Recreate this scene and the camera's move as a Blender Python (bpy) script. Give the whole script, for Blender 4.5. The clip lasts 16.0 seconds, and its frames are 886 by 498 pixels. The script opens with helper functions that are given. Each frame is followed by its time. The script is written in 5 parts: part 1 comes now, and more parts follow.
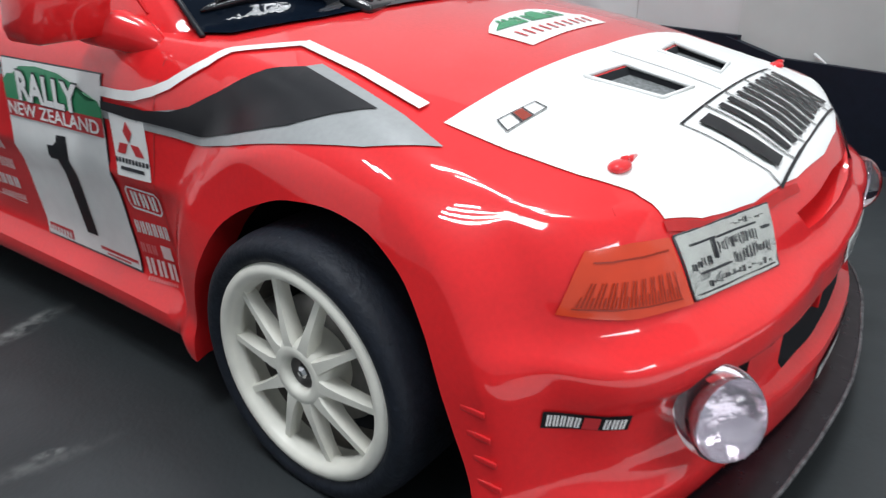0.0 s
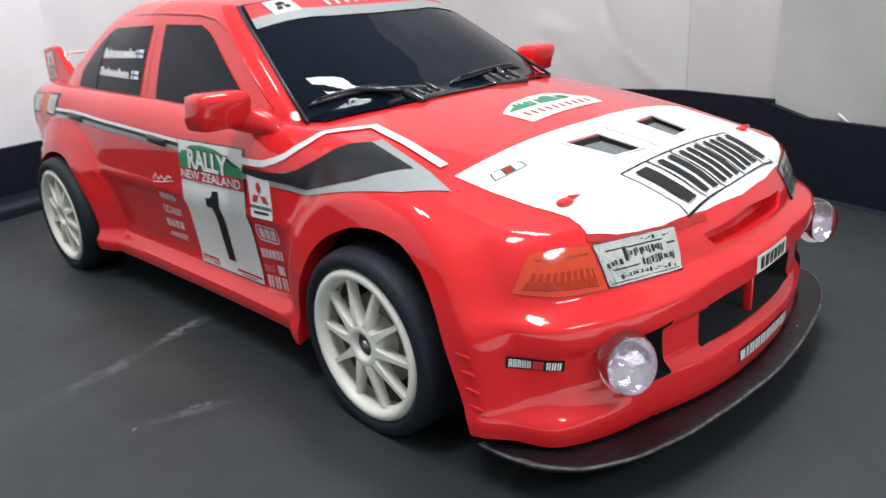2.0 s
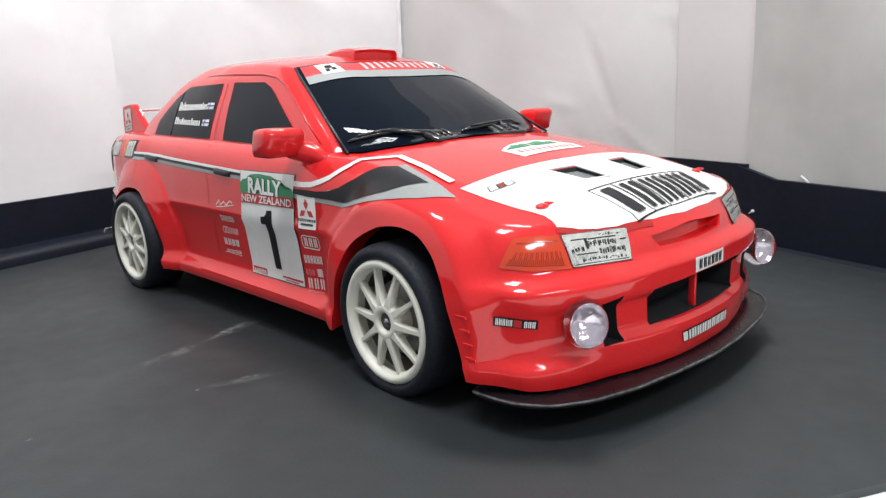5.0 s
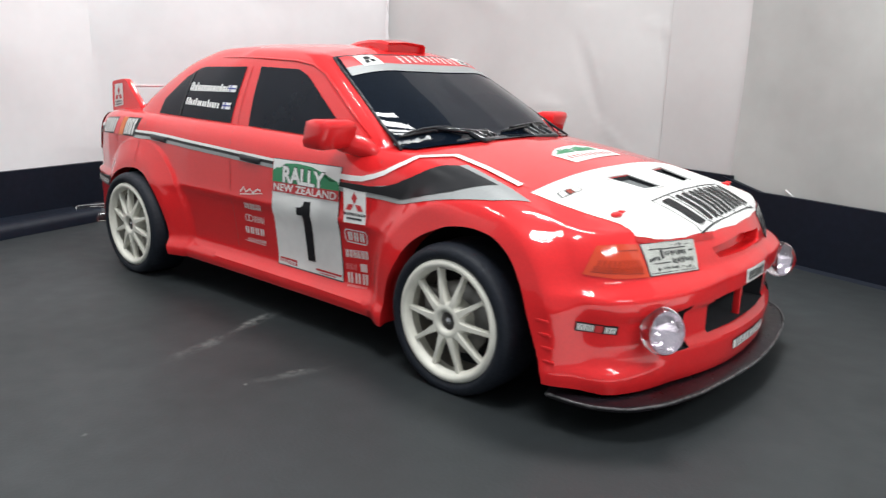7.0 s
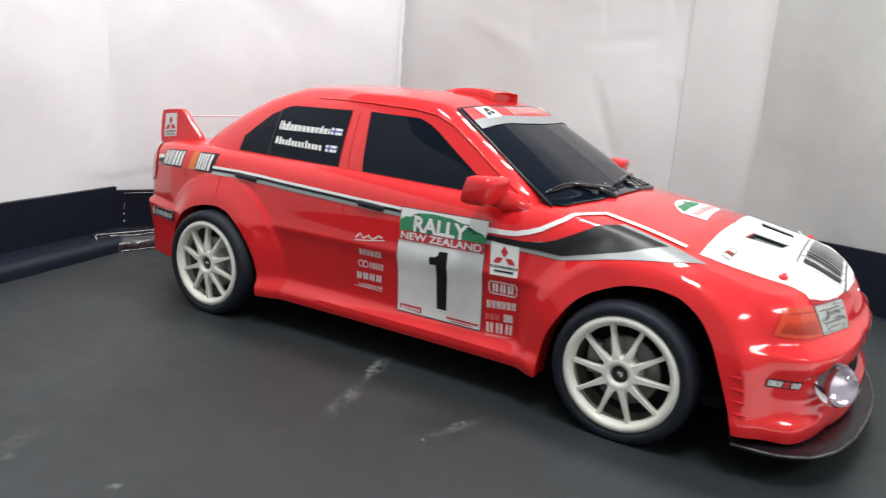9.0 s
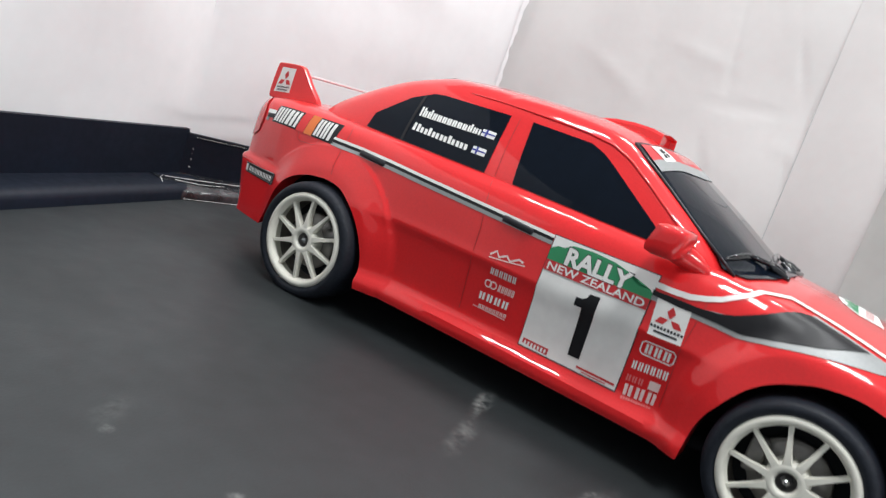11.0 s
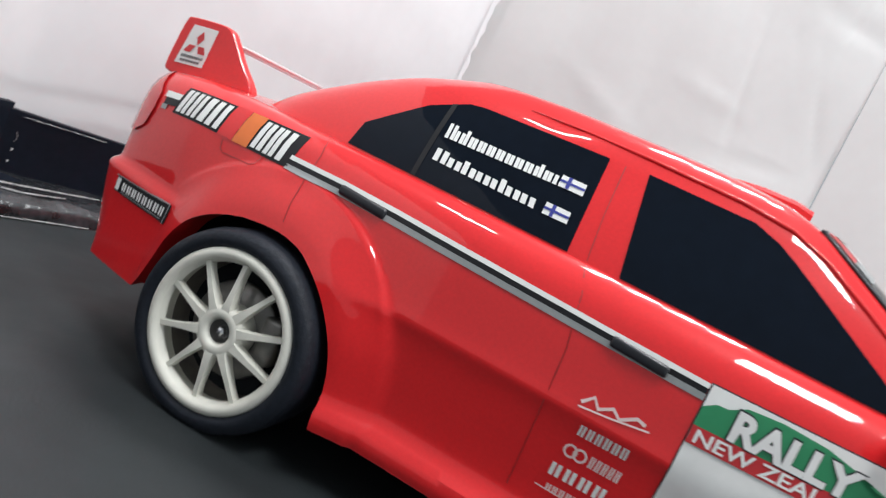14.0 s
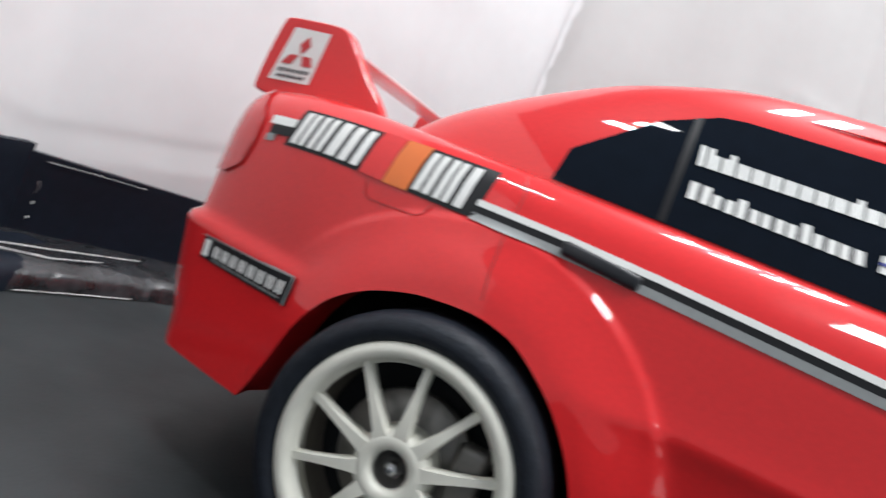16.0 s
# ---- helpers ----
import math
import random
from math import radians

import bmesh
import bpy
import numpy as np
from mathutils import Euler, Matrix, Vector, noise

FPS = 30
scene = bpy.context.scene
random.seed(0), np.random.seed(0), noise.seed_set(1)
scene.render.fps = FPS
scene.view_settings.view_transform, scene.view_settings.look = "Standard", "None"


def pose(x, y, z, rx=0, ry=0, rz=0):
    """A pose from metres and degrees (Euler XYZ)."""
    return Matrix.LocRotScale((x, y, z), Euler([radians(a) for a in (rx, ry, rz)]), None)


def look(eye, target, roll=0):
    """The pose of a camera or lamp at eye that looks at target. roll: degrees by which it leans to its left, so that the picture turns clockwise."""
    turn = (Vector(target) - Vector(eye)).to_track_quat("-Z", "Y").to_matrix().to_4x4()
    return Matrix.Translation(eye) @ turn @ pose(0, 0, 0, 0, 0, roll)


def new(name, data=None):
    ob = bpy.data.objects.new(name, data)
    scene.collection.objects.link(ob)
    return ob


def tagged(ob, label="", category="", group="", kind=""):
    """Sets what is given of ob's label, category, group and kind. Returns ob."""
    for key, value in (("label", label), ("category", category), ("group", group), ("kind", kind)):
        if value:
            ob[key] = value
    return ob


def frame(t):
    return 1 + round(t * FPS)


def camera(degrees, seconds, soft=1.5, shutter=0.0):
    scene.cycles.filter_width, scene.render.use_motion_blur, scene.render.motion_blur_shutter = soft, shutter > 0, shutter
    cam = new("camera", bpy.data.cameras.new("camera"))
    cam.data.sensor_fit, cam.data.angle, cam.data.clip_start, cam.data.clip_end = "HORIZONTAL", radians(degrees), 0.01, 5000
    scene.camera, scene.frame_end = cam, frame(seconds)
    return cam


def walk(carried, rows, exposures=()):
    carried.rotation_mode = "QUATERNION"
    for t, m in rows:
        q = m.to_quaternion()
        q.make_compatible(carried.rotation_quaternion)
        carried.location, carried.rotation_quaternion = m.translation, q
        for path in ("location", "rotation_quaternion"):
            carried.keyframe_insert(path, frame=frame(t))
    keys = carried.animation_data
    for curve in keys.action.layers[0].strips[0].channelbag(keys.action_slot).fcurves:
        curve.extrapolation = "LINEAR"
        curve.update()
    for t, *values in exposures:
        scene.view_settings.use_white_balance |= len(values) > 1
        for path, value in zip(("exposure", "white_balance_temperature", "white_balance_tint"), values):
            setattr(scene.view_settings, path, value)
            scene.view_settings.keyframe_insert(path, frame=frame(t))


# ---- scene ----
cam = camera(63.15, 16.0, soft=1.3, shutter=0.6)
PATH = [
    (0.0, (0.2256, -0.1813, 0.1205), (0.1195, -0.0339, 0.0366), -0.08),
    (0.5, (0.2411, -0.1928, 0.1253), (0.1298, -0.0488, 0.0426), 0.07),
    (1.0, (0.2593, -0.2046, 0.1298), (0.1416, -0.0646, 0.0490), -0.89),
    (1.5, (0.2758, -0.2117, 0.1360), (0.1509, -0.0751, 0.0603), -1.69),
    (2.0, (0.2906, -0.2212, 0.1362), (0.1572, -0.0882, 0.0689), -3.46),
    (2.5, (0.2997, -0.2314, 0.1373), (0.1604, -0.1010, 0.0773), -4.04),
    (3.0, (0.3169, -0.2374, 0.1349), (0.1751, -0.1074, 0.0804), -4.35),
    (3.5, (0.3264, -0.2458, 0.1312), (0.1814, -0.1181, 0.0798), -4.48),
    (4.0, (0.3403, -0.2511, 0.1280), (0.1941, -0.1231, 0.0807), -4.19),
    (4.2, (0.3465, -0.2537, 0.1274), (0.1993, -0.1268, 0.0800), -4.86),
    (4.8, (0.3442, -0.2643, 0.1245), (0.2011, -0.1323, 0.0796), -2.86),
    (5.6, (0.3321, -0.2823, 0.1234), (0.1987, -0.1409, 0.0780), -0.35),
    (6.3, (0.3150, -0.3006, 0.1233), (0.1888, -0.1531, 0.0752), 1.30),
    (6.5, (0.3109, -0.3013, 0.1263), (0.1862, -0.1522, 0.0793), 1.45),
    (7.0, (0.2995, -0.3089, 0.1292), (0.1756, -0.1593, 0.0816), 1.87),
    (7.5, (0.2716, -0.3306, 0.1361), (0.1546, -0.1760, 0.0872), 2.14),
    (8.0, (0.2521, -0.3485, 0.1418), (0.1427, -0.1878, 0.0952), 2.17),
    (8.2, (0.2441, -0.3545, 0.1423), (0.1355, -0.1936, 0.0943), 2.30),
    (8.8, (0.2143, -0.3774, 0.1460), (0.1135, -0.2101, 0.1010), 3.61),
    (9.6, (0.1774, -0.3965, 0.1417), (0.0806, -0.2264, 0.0991), 7.31),
    (10.3, (0.1452, -0.3994, 0.1346), (0.0543, -0.2258, 0.0944), 11.95),
    (10.5, (0.1379, -0.3988, 0.1325), (0.0431, -0.2274, 0.0922), 13.97),
    (11.0, (0.1167, -0.3929, 0.1274), (0.0229, -0.2208, 0.0879), 18.36),
    (11.5, (0.0908, -0.3784, 0.1277), (0.0030, -0.2022, 0.0922), 22.99),
    (12.0, (0.0700, -0.3633, 0.1178), (-0.0175, -0.1863, 0.0859), 28.18),
    (12.5, (0.0527, -0.3524, 0.1129), (-0.0309, -0.1733, 0.0824), 31.42),
    (13.0, (0.0369, -0.3368, 0.1086), (-0.0479, -0.1580, 0.0799), 32.79),
    (13.5, (0.0091, -0.3080, 0.1126), (-0.0612, -0.1218, 0.0934), 29.68),
    (14.0, (-0.0174, -0.2834, 0.1068), (-0.0761, -0.0935, 0.0849), 25.13),
    (14.5, (-0.0344, -0.2636, 0.1073), (-0.0875, -0.0718, 0.0872), 21.58),
    (15.0, (-0.0539, -0.2551, 0.0974), (-0.1046, -0.0624, 0.0803), 20.48),
    (15.5, (-0.0779, -0.2392, 0.0902), (-0.1228, -0.0445, 0.0813), 19.99),
    (16.0, (-0.0934, -0.2330, 0.0852), (-0.1529, -0.0425, 0.0731), 22.95),
]
walk(cam, [(t, look(e, g, roll)) for t, e, g, roll in PATH], ((0.0, -0.28, 6200, 10), (1.0, -0.20, 6220, 10), (2.0, -0.10, 6300, 10), (3.0, -0.04, 6480, 10), (8.0, -0.04, 6500, 10), (10.5, 0.0, 6480, 10), (13.0, 0.0, 6400, 10), (16.0, 0.0, 6340, 10)))

# ---- light ----
world = bpy.data.worlds.new("room_light")
scene.world = world
world.use_nodes = True
world.node_tree.nodes["Background"].inputs[0].default_value = (0.90, 0.96, 1.0, 1)
world.node_tree.nodes["Background"].inputs[1].default_value = 0.45
scene.view_settings.exposure = 0.0


def tube_lamp(x, y, z, length, width, watts, aim=None):
    data = bpy.data.lights.new("tube_lamp", "AREA")
    data.shape, data.size, data.size_y, data.energy = "RECTANGLE", width, length, watts
    data.color = (0.975, 0.99, 0.99)
    ob = new("tube_lamp", data)
    ob.matrix_world = look((x, y, z), aim or (x - 0.04, y * 0.4, 0))
    return ob


for k in range(4):
    tube_lamp(-0.104 + 0.078 * k, 0.285, 1.10, 0.22, 0.039, 1.95)
    tube_lamp(0.18, -0.375 + 0.055 * k, 0.80, 0.026, 0.14, 0.92)
for k in range(2):
    tube_lamp(-0.42 + 0.08 * k, -0.27, 1.15, 0.026, 0.12, 1.12, (-0.20, -0.05, 0.05))
for k in range(3):
    tube_lamp(0.62 + 0.07 * k, -0.16, 0.48 + 0.03 * k, 0.026, 0.30, 0.58, (0.15, -0.04, 0.05))

# ---- materials ----


def material(name, colour, rough=0.5, metal=0.0, coat=0.0, grain=0.0, grain_size=200.0, bump=0.0, bump_size=400.0, relief=0.001,
             stain=0.0, stain_size=12.0, trans=0.0, ior=1.5, spec=0.5):
    """A surface with fine grain, broad stains and fine relief."""
    m = bpy.data.materials.new(name)
    m.use_nodes = True
    nt = m.node_tree
    b = nt.nodes["Principled BSDF"]
    b.inputs["Base Color"].default_value = (*colour, 1)
    b.inputs["Roughness"].default_value = rough
    b.inputs["Metallic"].default_value = metal
    b.inputs["Coat Weight"].default_value = coat
    b.inputs["Coat Roughness"].default_value = 0.015
    b.inputs["Transmission Weight"].default_value = trans
    b.inputs["IOR"].default_value = ior
    b.inputs["Specular IOR Level"].default_value = spec
    if grain or stain or bump:
        tc = nt.nodes.new("ShaderNodeTexCoord")
    if grain or stain:
        last = None
        for amount, size in ((stain, stain_size), (grain, grain_size)):
            if not amount:
                continue
            n = nt.nodes.new("ShaderNodeTexNoise")
            n.inputs["Scale"].default_value, n.inputs["Detail"].default_value = size, 5
            nt.links.new(tc.outputs["Object"], n.inputs["Vector"])
            mr = nt.nodes.new("ShaderNodeMapRange")
            mr.inputs[1].default_value, mr.inputs[2].default_value = 0.3, 0.7
            mr.inputs[3].default_value, mr.inputs[4].default_value = 1 - amount, 1 + amount
            nt.links.new(n.outputs["Fac"], mr.inputs[0])
            if last:
                mul = nt.nodes.new("ShaderNodeMath")
                mul.operation = "MULTIPLY"
                nt.links.new(last, mul.inputs[0])
                nt.links.new(mr.outputs[0], mul.inputs[1])
                last = mul.outputs[0]
            else:
                last = mr.outputs[0]
        mix = nt.nodes.new("ShaderNodeVectorMath")
        mix.operation = "SCALE"
        mix.inputs[0].default_value = colour
        nt.links.new(last, mix.inputs["Scale"])
        nt.links.new(mix.outputs[0], b.inputs["Base Color"])
        rr = nt.nodes.new("ShaderNodeMapRange")
        rr.inputs[1].default_value, rr.inputs[2].default_value = 0.5, 1.5
        rr.inputs[3].default_value, rr.inputs[4].default_value = min(1, rough * 1.25), rough * 0.75
        nt.links.new(last, rr.inputs[0])
        nt.links.new(rr.outputs[0], b.inputs["Roughness"])
    if bump:
        n = nt.nodes.new("ShaderNodeTexNoise")
        n.inputs["Scale"].default_value, n.inputs["Detail"].default_value = bump_size, 4
        nt.links.new(tc.outputs["Object"], n.inputs["Vector"])
        bp = nt.nodes.new("ShaderNodeBump")
        bp.inputs["Strength"].default_value, bp.inputs["Distance"].default_value = bump, relief
        nt.links.new(n.outputs["Fac"], bp.inputs["Height"])
        nt.links.new(bp.outputs[0], b.inputs["Normal"])
    return m


def crease(m, size, relief):
    """A second, larger relief of folds laid over a material's own."""
    nt = m.node_tree
    b = nt.nodes["Principled BSDF"]
    first = b.inputs["Normal"].links[0].from_node
    tc = nt.nodes.new("ShaderNodeTexCoord")
    n = nt.nodes.new("ShaderNodeTexNoise")
    n.noise_type = "RIDGED_MULTIFRACTAL"
    n.inputs["Scale"].default_value, n.inputs["Detail"].default_value, n.inputs["Distortion"].default_value = size, 2, 0.8
    nt.links.new(tc.outputs["Object"], n.inputs["Vector"])
    bp = nt.nodes.new("ShaderNodeBump")
    bp.inputs["Strength"].default_value, bp.inputs["Distance"].default_value = 0.35, relief
    nt.links.new(n.outputs["Fac"], bp.inputs["Height"])
    nt.links.new(bp.outputs[0], first.inputs["Normal"])


RED = material("red_gloss_paint", (0.70, 0.018, 0.021), 0.36, coat=0.95, spec=0.1, grain=0.04, grain_size=900, stain=0.05, stain_size=15)
WHITE = material("white_decal", (0.80, 0.80, 0.78), 0.35, grain=0.03, stain=0.04, stain_size=40)
SILVER = material("silver_grey_decal", (0.30, 0.31, 0.31), 0.4, metal=0.15, grain=0.05, grain_size=700)
BLACK = material("black_decal", (0.012, 0.012, 0.014), 0.35, spec=0.25, grain=0.1)
REDDEC = material("red_decal_print", (0.55, 0.03, 0.035), 0.35, grain=0.03)
GREEN = material("green_decal_print", (0.03, 0.26, 0.11), 0.35, grain=0.05)
ORANGE = material("orange_decal_print", (0.75, 0.17, 0.03), 0.35, grain=0.05)
PINK = material("faded_white_lettering", (0.80, 0.62, 0.60), 0.4, grain=0.05)
BLUE = material("blue_decal_print", (0.03, 0.04, 0.28), 0.4)
GLASS = material("dark_tinted_window", (0.004, 0.007, 0.013), 0.02, spec=0.12, grain=0.1)
WIPER = material("glossy_black_plastic", (0.010, 0.011, 0.014), 0.18, coat=0.4, grain=0.1)
TRIM = material("black_plastic_trim", (0.016, 0.017, 0.022), 0.35, grain=0.15, grain_size=600)
HOLE = material("black_void", (0.006, 0.007, 0.010), 0.9)
RUBBER = material("tyre_rubber", (0.010, 0.013, 0.020), 0.55, spec=0.3, grain=0.2, grain_size=500, bump=0.25, bump_size=900)
RIM = material("white_nylon_wheel", (0.75, 0.735, 0.655), 0.42, grain=0.04, stain=0.06, stain_size=60)
STEEL = material("bright_steel", (0.55, 0.55, 0.56), 0.18, metal=1.0, grain=0.1)
BARREL = material("dusty_grey_barrel", (0.13, 0.115, 0.10), 0.6, grain=0.15, stain=0.2, stain_size=60)
DISC = material("grey_brake_disc", (0.22, 0.21, 0.20), 0.4, metal=0.6, grain=0.15)
AMBER = material("amber_lens", (0.60, 0.048, 0.012), 0.12, coat=0.8, grain=0.05)
AMBERDARK = material("dark_amber_line", (0.27, 0.026, 0.010), 0.2)
LAMPGREY = material("clear_lamp_print", (0.78, 0.79, 0.75), 0.16, metal=0.85, coat=0.8, grain=0.1, grain_size=300, bump=0.4, bump_size=220, relief=0.0012)
CLEAR = material("clear_plastic_dome", (0.97, 0.93, 0.97), 0.015, trans=1.0, ior=1.45)
VENT = material("grey_vent_mesh", (0.15, 0.16, 0.16), 0.5, grain=0.4, grain_size=900)
CARBON = material("black_splitter_plastic", (0.013, 0.009, 0.012), 0.30, spec=0.25, grain=0.25, grain_size=300, coat=0.12, bump=0.1, bump_size=150)
EDGE = material("scuffed_glinting_splitter_edge", (0.085, 0.082, 0.085), 0.4, grain=0.7, grain_size=350, bump=0.4, bump_size=600)
LAMPCUP = material("pale_lamp_cup", (0.88, 0.82, 0.88), 0.12, metal=0.8, grain=0.1, bump=0.5, bump_size=500, relief=0.0008)
BLADE = material("clear_wing_plastic", (0.90, 0.90, 0.91), 0.2, trans=0.3, ior=1.3)
TAILRED = material("red_tail_lens", (0.62, 0.012, 0.015), 0.12, coat=0.8, grain=0.05)
REDPALE = material("faded_red_lettering", (0.72, 0.16, 0.16), 0.4, grain=0.05)
GAP = material("dark_red_gap", (0.42, 0.012, 0.012), 0.5, grain=0.1)
# white paper in three tones: each wall's light or shade is in its colour
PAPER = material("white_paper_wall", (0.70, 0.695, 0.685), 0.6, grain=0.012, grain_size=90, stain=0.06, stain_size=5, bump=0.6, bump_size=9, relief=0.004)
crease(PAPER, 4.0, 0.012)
LITPAPER = material("lit_white_paper_wall", (0.91, 0.91, 0.915), 0.6, grain=0.012, grain_size=90, stain=0.05, stain_size=5, bump=0.6, bump_size=9, relief=0.004)
crease(LITPAPER, 4.0, 0.012)
SHADEDPAPER = material("shaded_white_paper_wall", (0.54, 0.55, 0.53), 0.6, grain=0.03, grain_size=60, stain=0.14, stain_size=9, bump=0.6, bump_size=9, relief=0.004)
crease(SHADEDPAPER, 3.0, 0.012)
BOARD = material("black_foam_board", (0.0075, 0.011, 0.020), 0.5, spec=0.25, grain=0.15, stain=0.15, stain_size=20)
FLOOR = material("dark_rubber_mat", (0.0210, 0.0250, 0.0270), 0.5, grain=0.10, grain_size=70, stain=0.20, stain_size=11, bump=0.08, bump_size=700)
FOIL = material("shiny_crumpled_tape", (0.030, 0.031, 0.034), 0.22, coat=0.5, grain=0.7, grain_size=160, bump=0.5, bump_size=110, relief=0.003)


def scuff(mat, start, end, width, seed, strength):
    """A chalky streak rubbed into a floor material between two places, in metres."""
    nt = mat.node_tree
    b = nt.nodes["Principled BSDF"]
    base = b.inputs["Base Color"].links[0].from_socket
    tc = nt.nodes.new("ShaderNodeTexCoord")
    mp = nt.nodes.new("ShaderNodeMapping")
    mp.vector_type = "TEXTURE"
    dx, dy = end[0] - start[0], end[1] - start[1]
    mp.inputs["Location"].default_value = ((start[0] + end[0]) / 2, (start[1] + end[1]) / 2, 0)
    mp.inputs["Rotation"].default_value = (0, 0, math.atan2(dy, dx))
    mp.inputs["Scale"].default_value = (math.hypot(dx, dy) / 2, width, 1)
    nt.links.new(tc.outputs["Object"], mp.inputs["Vector"])
    warp = nt.nodes.new("ShaderNodeTexNoise")
    warp.inputs["Scale"].default_value, warp.inputs["Detail"].default_value = 60 + seed, 6
    nt.links.new(tc.outputs["Object"], warp.inputs["Vector"])
    off = nt.nodes.new("ShaderNodeVectorMath")
    off.operation = "MULTIPLY_ADD"
    off.inputs[1].default_value, off.inputs[2].default_value = (0.4, 1.6, 0), (-0.2, -0.8, 0)
    nt.links.new(warp.outputs["Color"], off.inputs[0])
    add = nt.nodes.new("ShaderNodeVectorMath")
    nt.links.new(mp.outputs[0], add.inputs[0])
    nt.links.new(off.outputs[0], add.inputs[1])
    flat = nt.nodes.new("ShaderNodeVectorMath")
    flat.operation = "MULTIPLY"
    flat.inputs[1].default_value = (1, 1, 0)
    nt.links.new(add.outputs[0], flat.inputs[0])
    ln = nt.nodes.new("ShaderNodeVectorMath")
    ln.operation = "LENGTH"
    nt.links.new(flat.outputs[0], ln.inputs[0])
    fall = nt.nodes.new("ShaderNodeMapRange")
    fall.interpolation_type = "SMOOTHSTEP"
    fall.inputs[1].default_value, fall.inputs[2].default_value, fall.inputs[3].default_value, fall.inputs[4].default_value = 0.1, 1.0, strength, 0.0
    nt.links.new(ln.outputs["Value"], fall.inputs[0])
    fine = nt.nodes.new("ShaderNodeTexNoise")
    fine.inputs["Scale"].default_value, fine.inputs["Detail"].default_value = 240 + 10 * seed, 4
    nt.links.new(tc.outputs["Object"], fine.inputs["Vector"])
    mask = nt.nodes.new("ShaderNodeMapRange")
    mask.inputs[1].default_value, mask.inputs[2].default_value = 0.35, 0.65
    nt.links.new(fine.outputs["Fac"], mask.inputs[0])
    mul = nt.nodes.new("ShaderNodeMath")
    mul.operation = "MULTIPLY"
    nt.links.new(fall.outputs[0], mul.inputs[0])
    nt.links.new(mask.outputs[0], mul.inputs[1])
    mix = nt.nodes.new("ShaderNodeMix")
    mix.data_type = "RGBA"
    mix.inputs[7].default_value = (0.42, 0.43, 0.41, 1)
    nt.links.new(mul.outputs[0], mix.inputs[0])
    nt.links.new(base, mix.inputs[6])
    nt.links.new(mix.outputs[2], b.inputs["Base Color"])


scuff(FLOOR, (0.022, -0.165), (0.004, -0.105), 0.006, 1, 0.18)
scuff(FLOOR, (0.008, -0.122), (-0.003, -0.076), 0.006, 2, 0.45)
scuff(FLOOR, (0.060, -0.149), (0.075, -0.107), 0.004, 3, 0.16)
scuff(FLOOR, (0.0615, -0.1485), (0.0630, -0.1465), 0.0014, 4, 0.8)
scuff(FLOOR, (0.064, -0.129), (0.068, -0.120), 0.002, 6, 0.5)
scuff(FLOOR, (-0.05, -0.262), (-0.064, -0.235), 0.008, 7, 0.09)
scuff(FLOOR, (-0.052, -0.258), (-0.046, -0.255), 0.003, 9, 0.35)
scuff(FLOOR, (-0.006, -0.248), (0.0, -0.242), 0.003, 10, 0.3)
scuff(FLOOR, (0.057, -0.213), (0.0575, -0.209), 0.0012, 8, 0.7)

# ---- mesh helpers (decimetres in, metres out) ----
DM = 0.1


def part(name, bm, mat, parent=None, label="", smooth=True):
    bmesh.ops.scale(bm, vec=(DM, DM, DM), verts=bm.verts)
    me = bpy.data.meshes.new(name)
    bm.to_mesh(me)
    bm.free()
    for m in mat if isinstance(mat, (list, tuple)) else [mat]:
        me.materials.append(m)
    for p in me.polygons:
        p.use_smooth = smooth
    ob = new(name, me)
    if parent:
        ob.parent = parent
    if label:
        ob["label"] = label
    return ob


def empty(name, x=0, y=0, z=0):
    ob = new(name)
    ob.empty_display_size = 0.02
    ob.location = (x * DM, y * DM, z * DM)
    return ob


def sharp(bm, degrees=35):
    for e in bm.edges:
        if len(e.link_faces) == 2:
            e.smooth = e.calc_face_angle(0) < radians(degrees)
    return bm


def box(sx, sy, sz, at=(0, 0, 0), bevel=0.0, turn=None):
    bm = bmesh.new()
    bmesh.ops.create_cube(bm, size=1)
    bmesh.ops.scale(bm, vec=(sx, sy, sz), verts=bm.verts)
    if bevel:
        bmesh.ops.bevel(bm, geom=bm.edges[:], offset=bevel, segments=2, affect="EDGES", profile=0.6)
    if turn:
        bmesh.ops.transform(bm, matrix=turn, verts=bm.verts)
    bmesh.ops.translate(bm, vec=at, verts=bm.verts)
    return bm


def lathe(profile, n=64):
    """A ring of (radius, y) pairs turned round the y axis."""
    bm = bmesh.new()
    rings = []
    for r, y in profile:
        rings.append([bm.verts.new((r * math.cos(a), y, r * math.sin(a))) for a in (2 * math.pi * k / n for k in range(n))])
    for a, b in zip(rings, rings[1:]):
        for k in range(n):
            bm.faces.new((a[k], a[(k + 1) % n], b[(k + 1) % n], b[k]))
    return bm


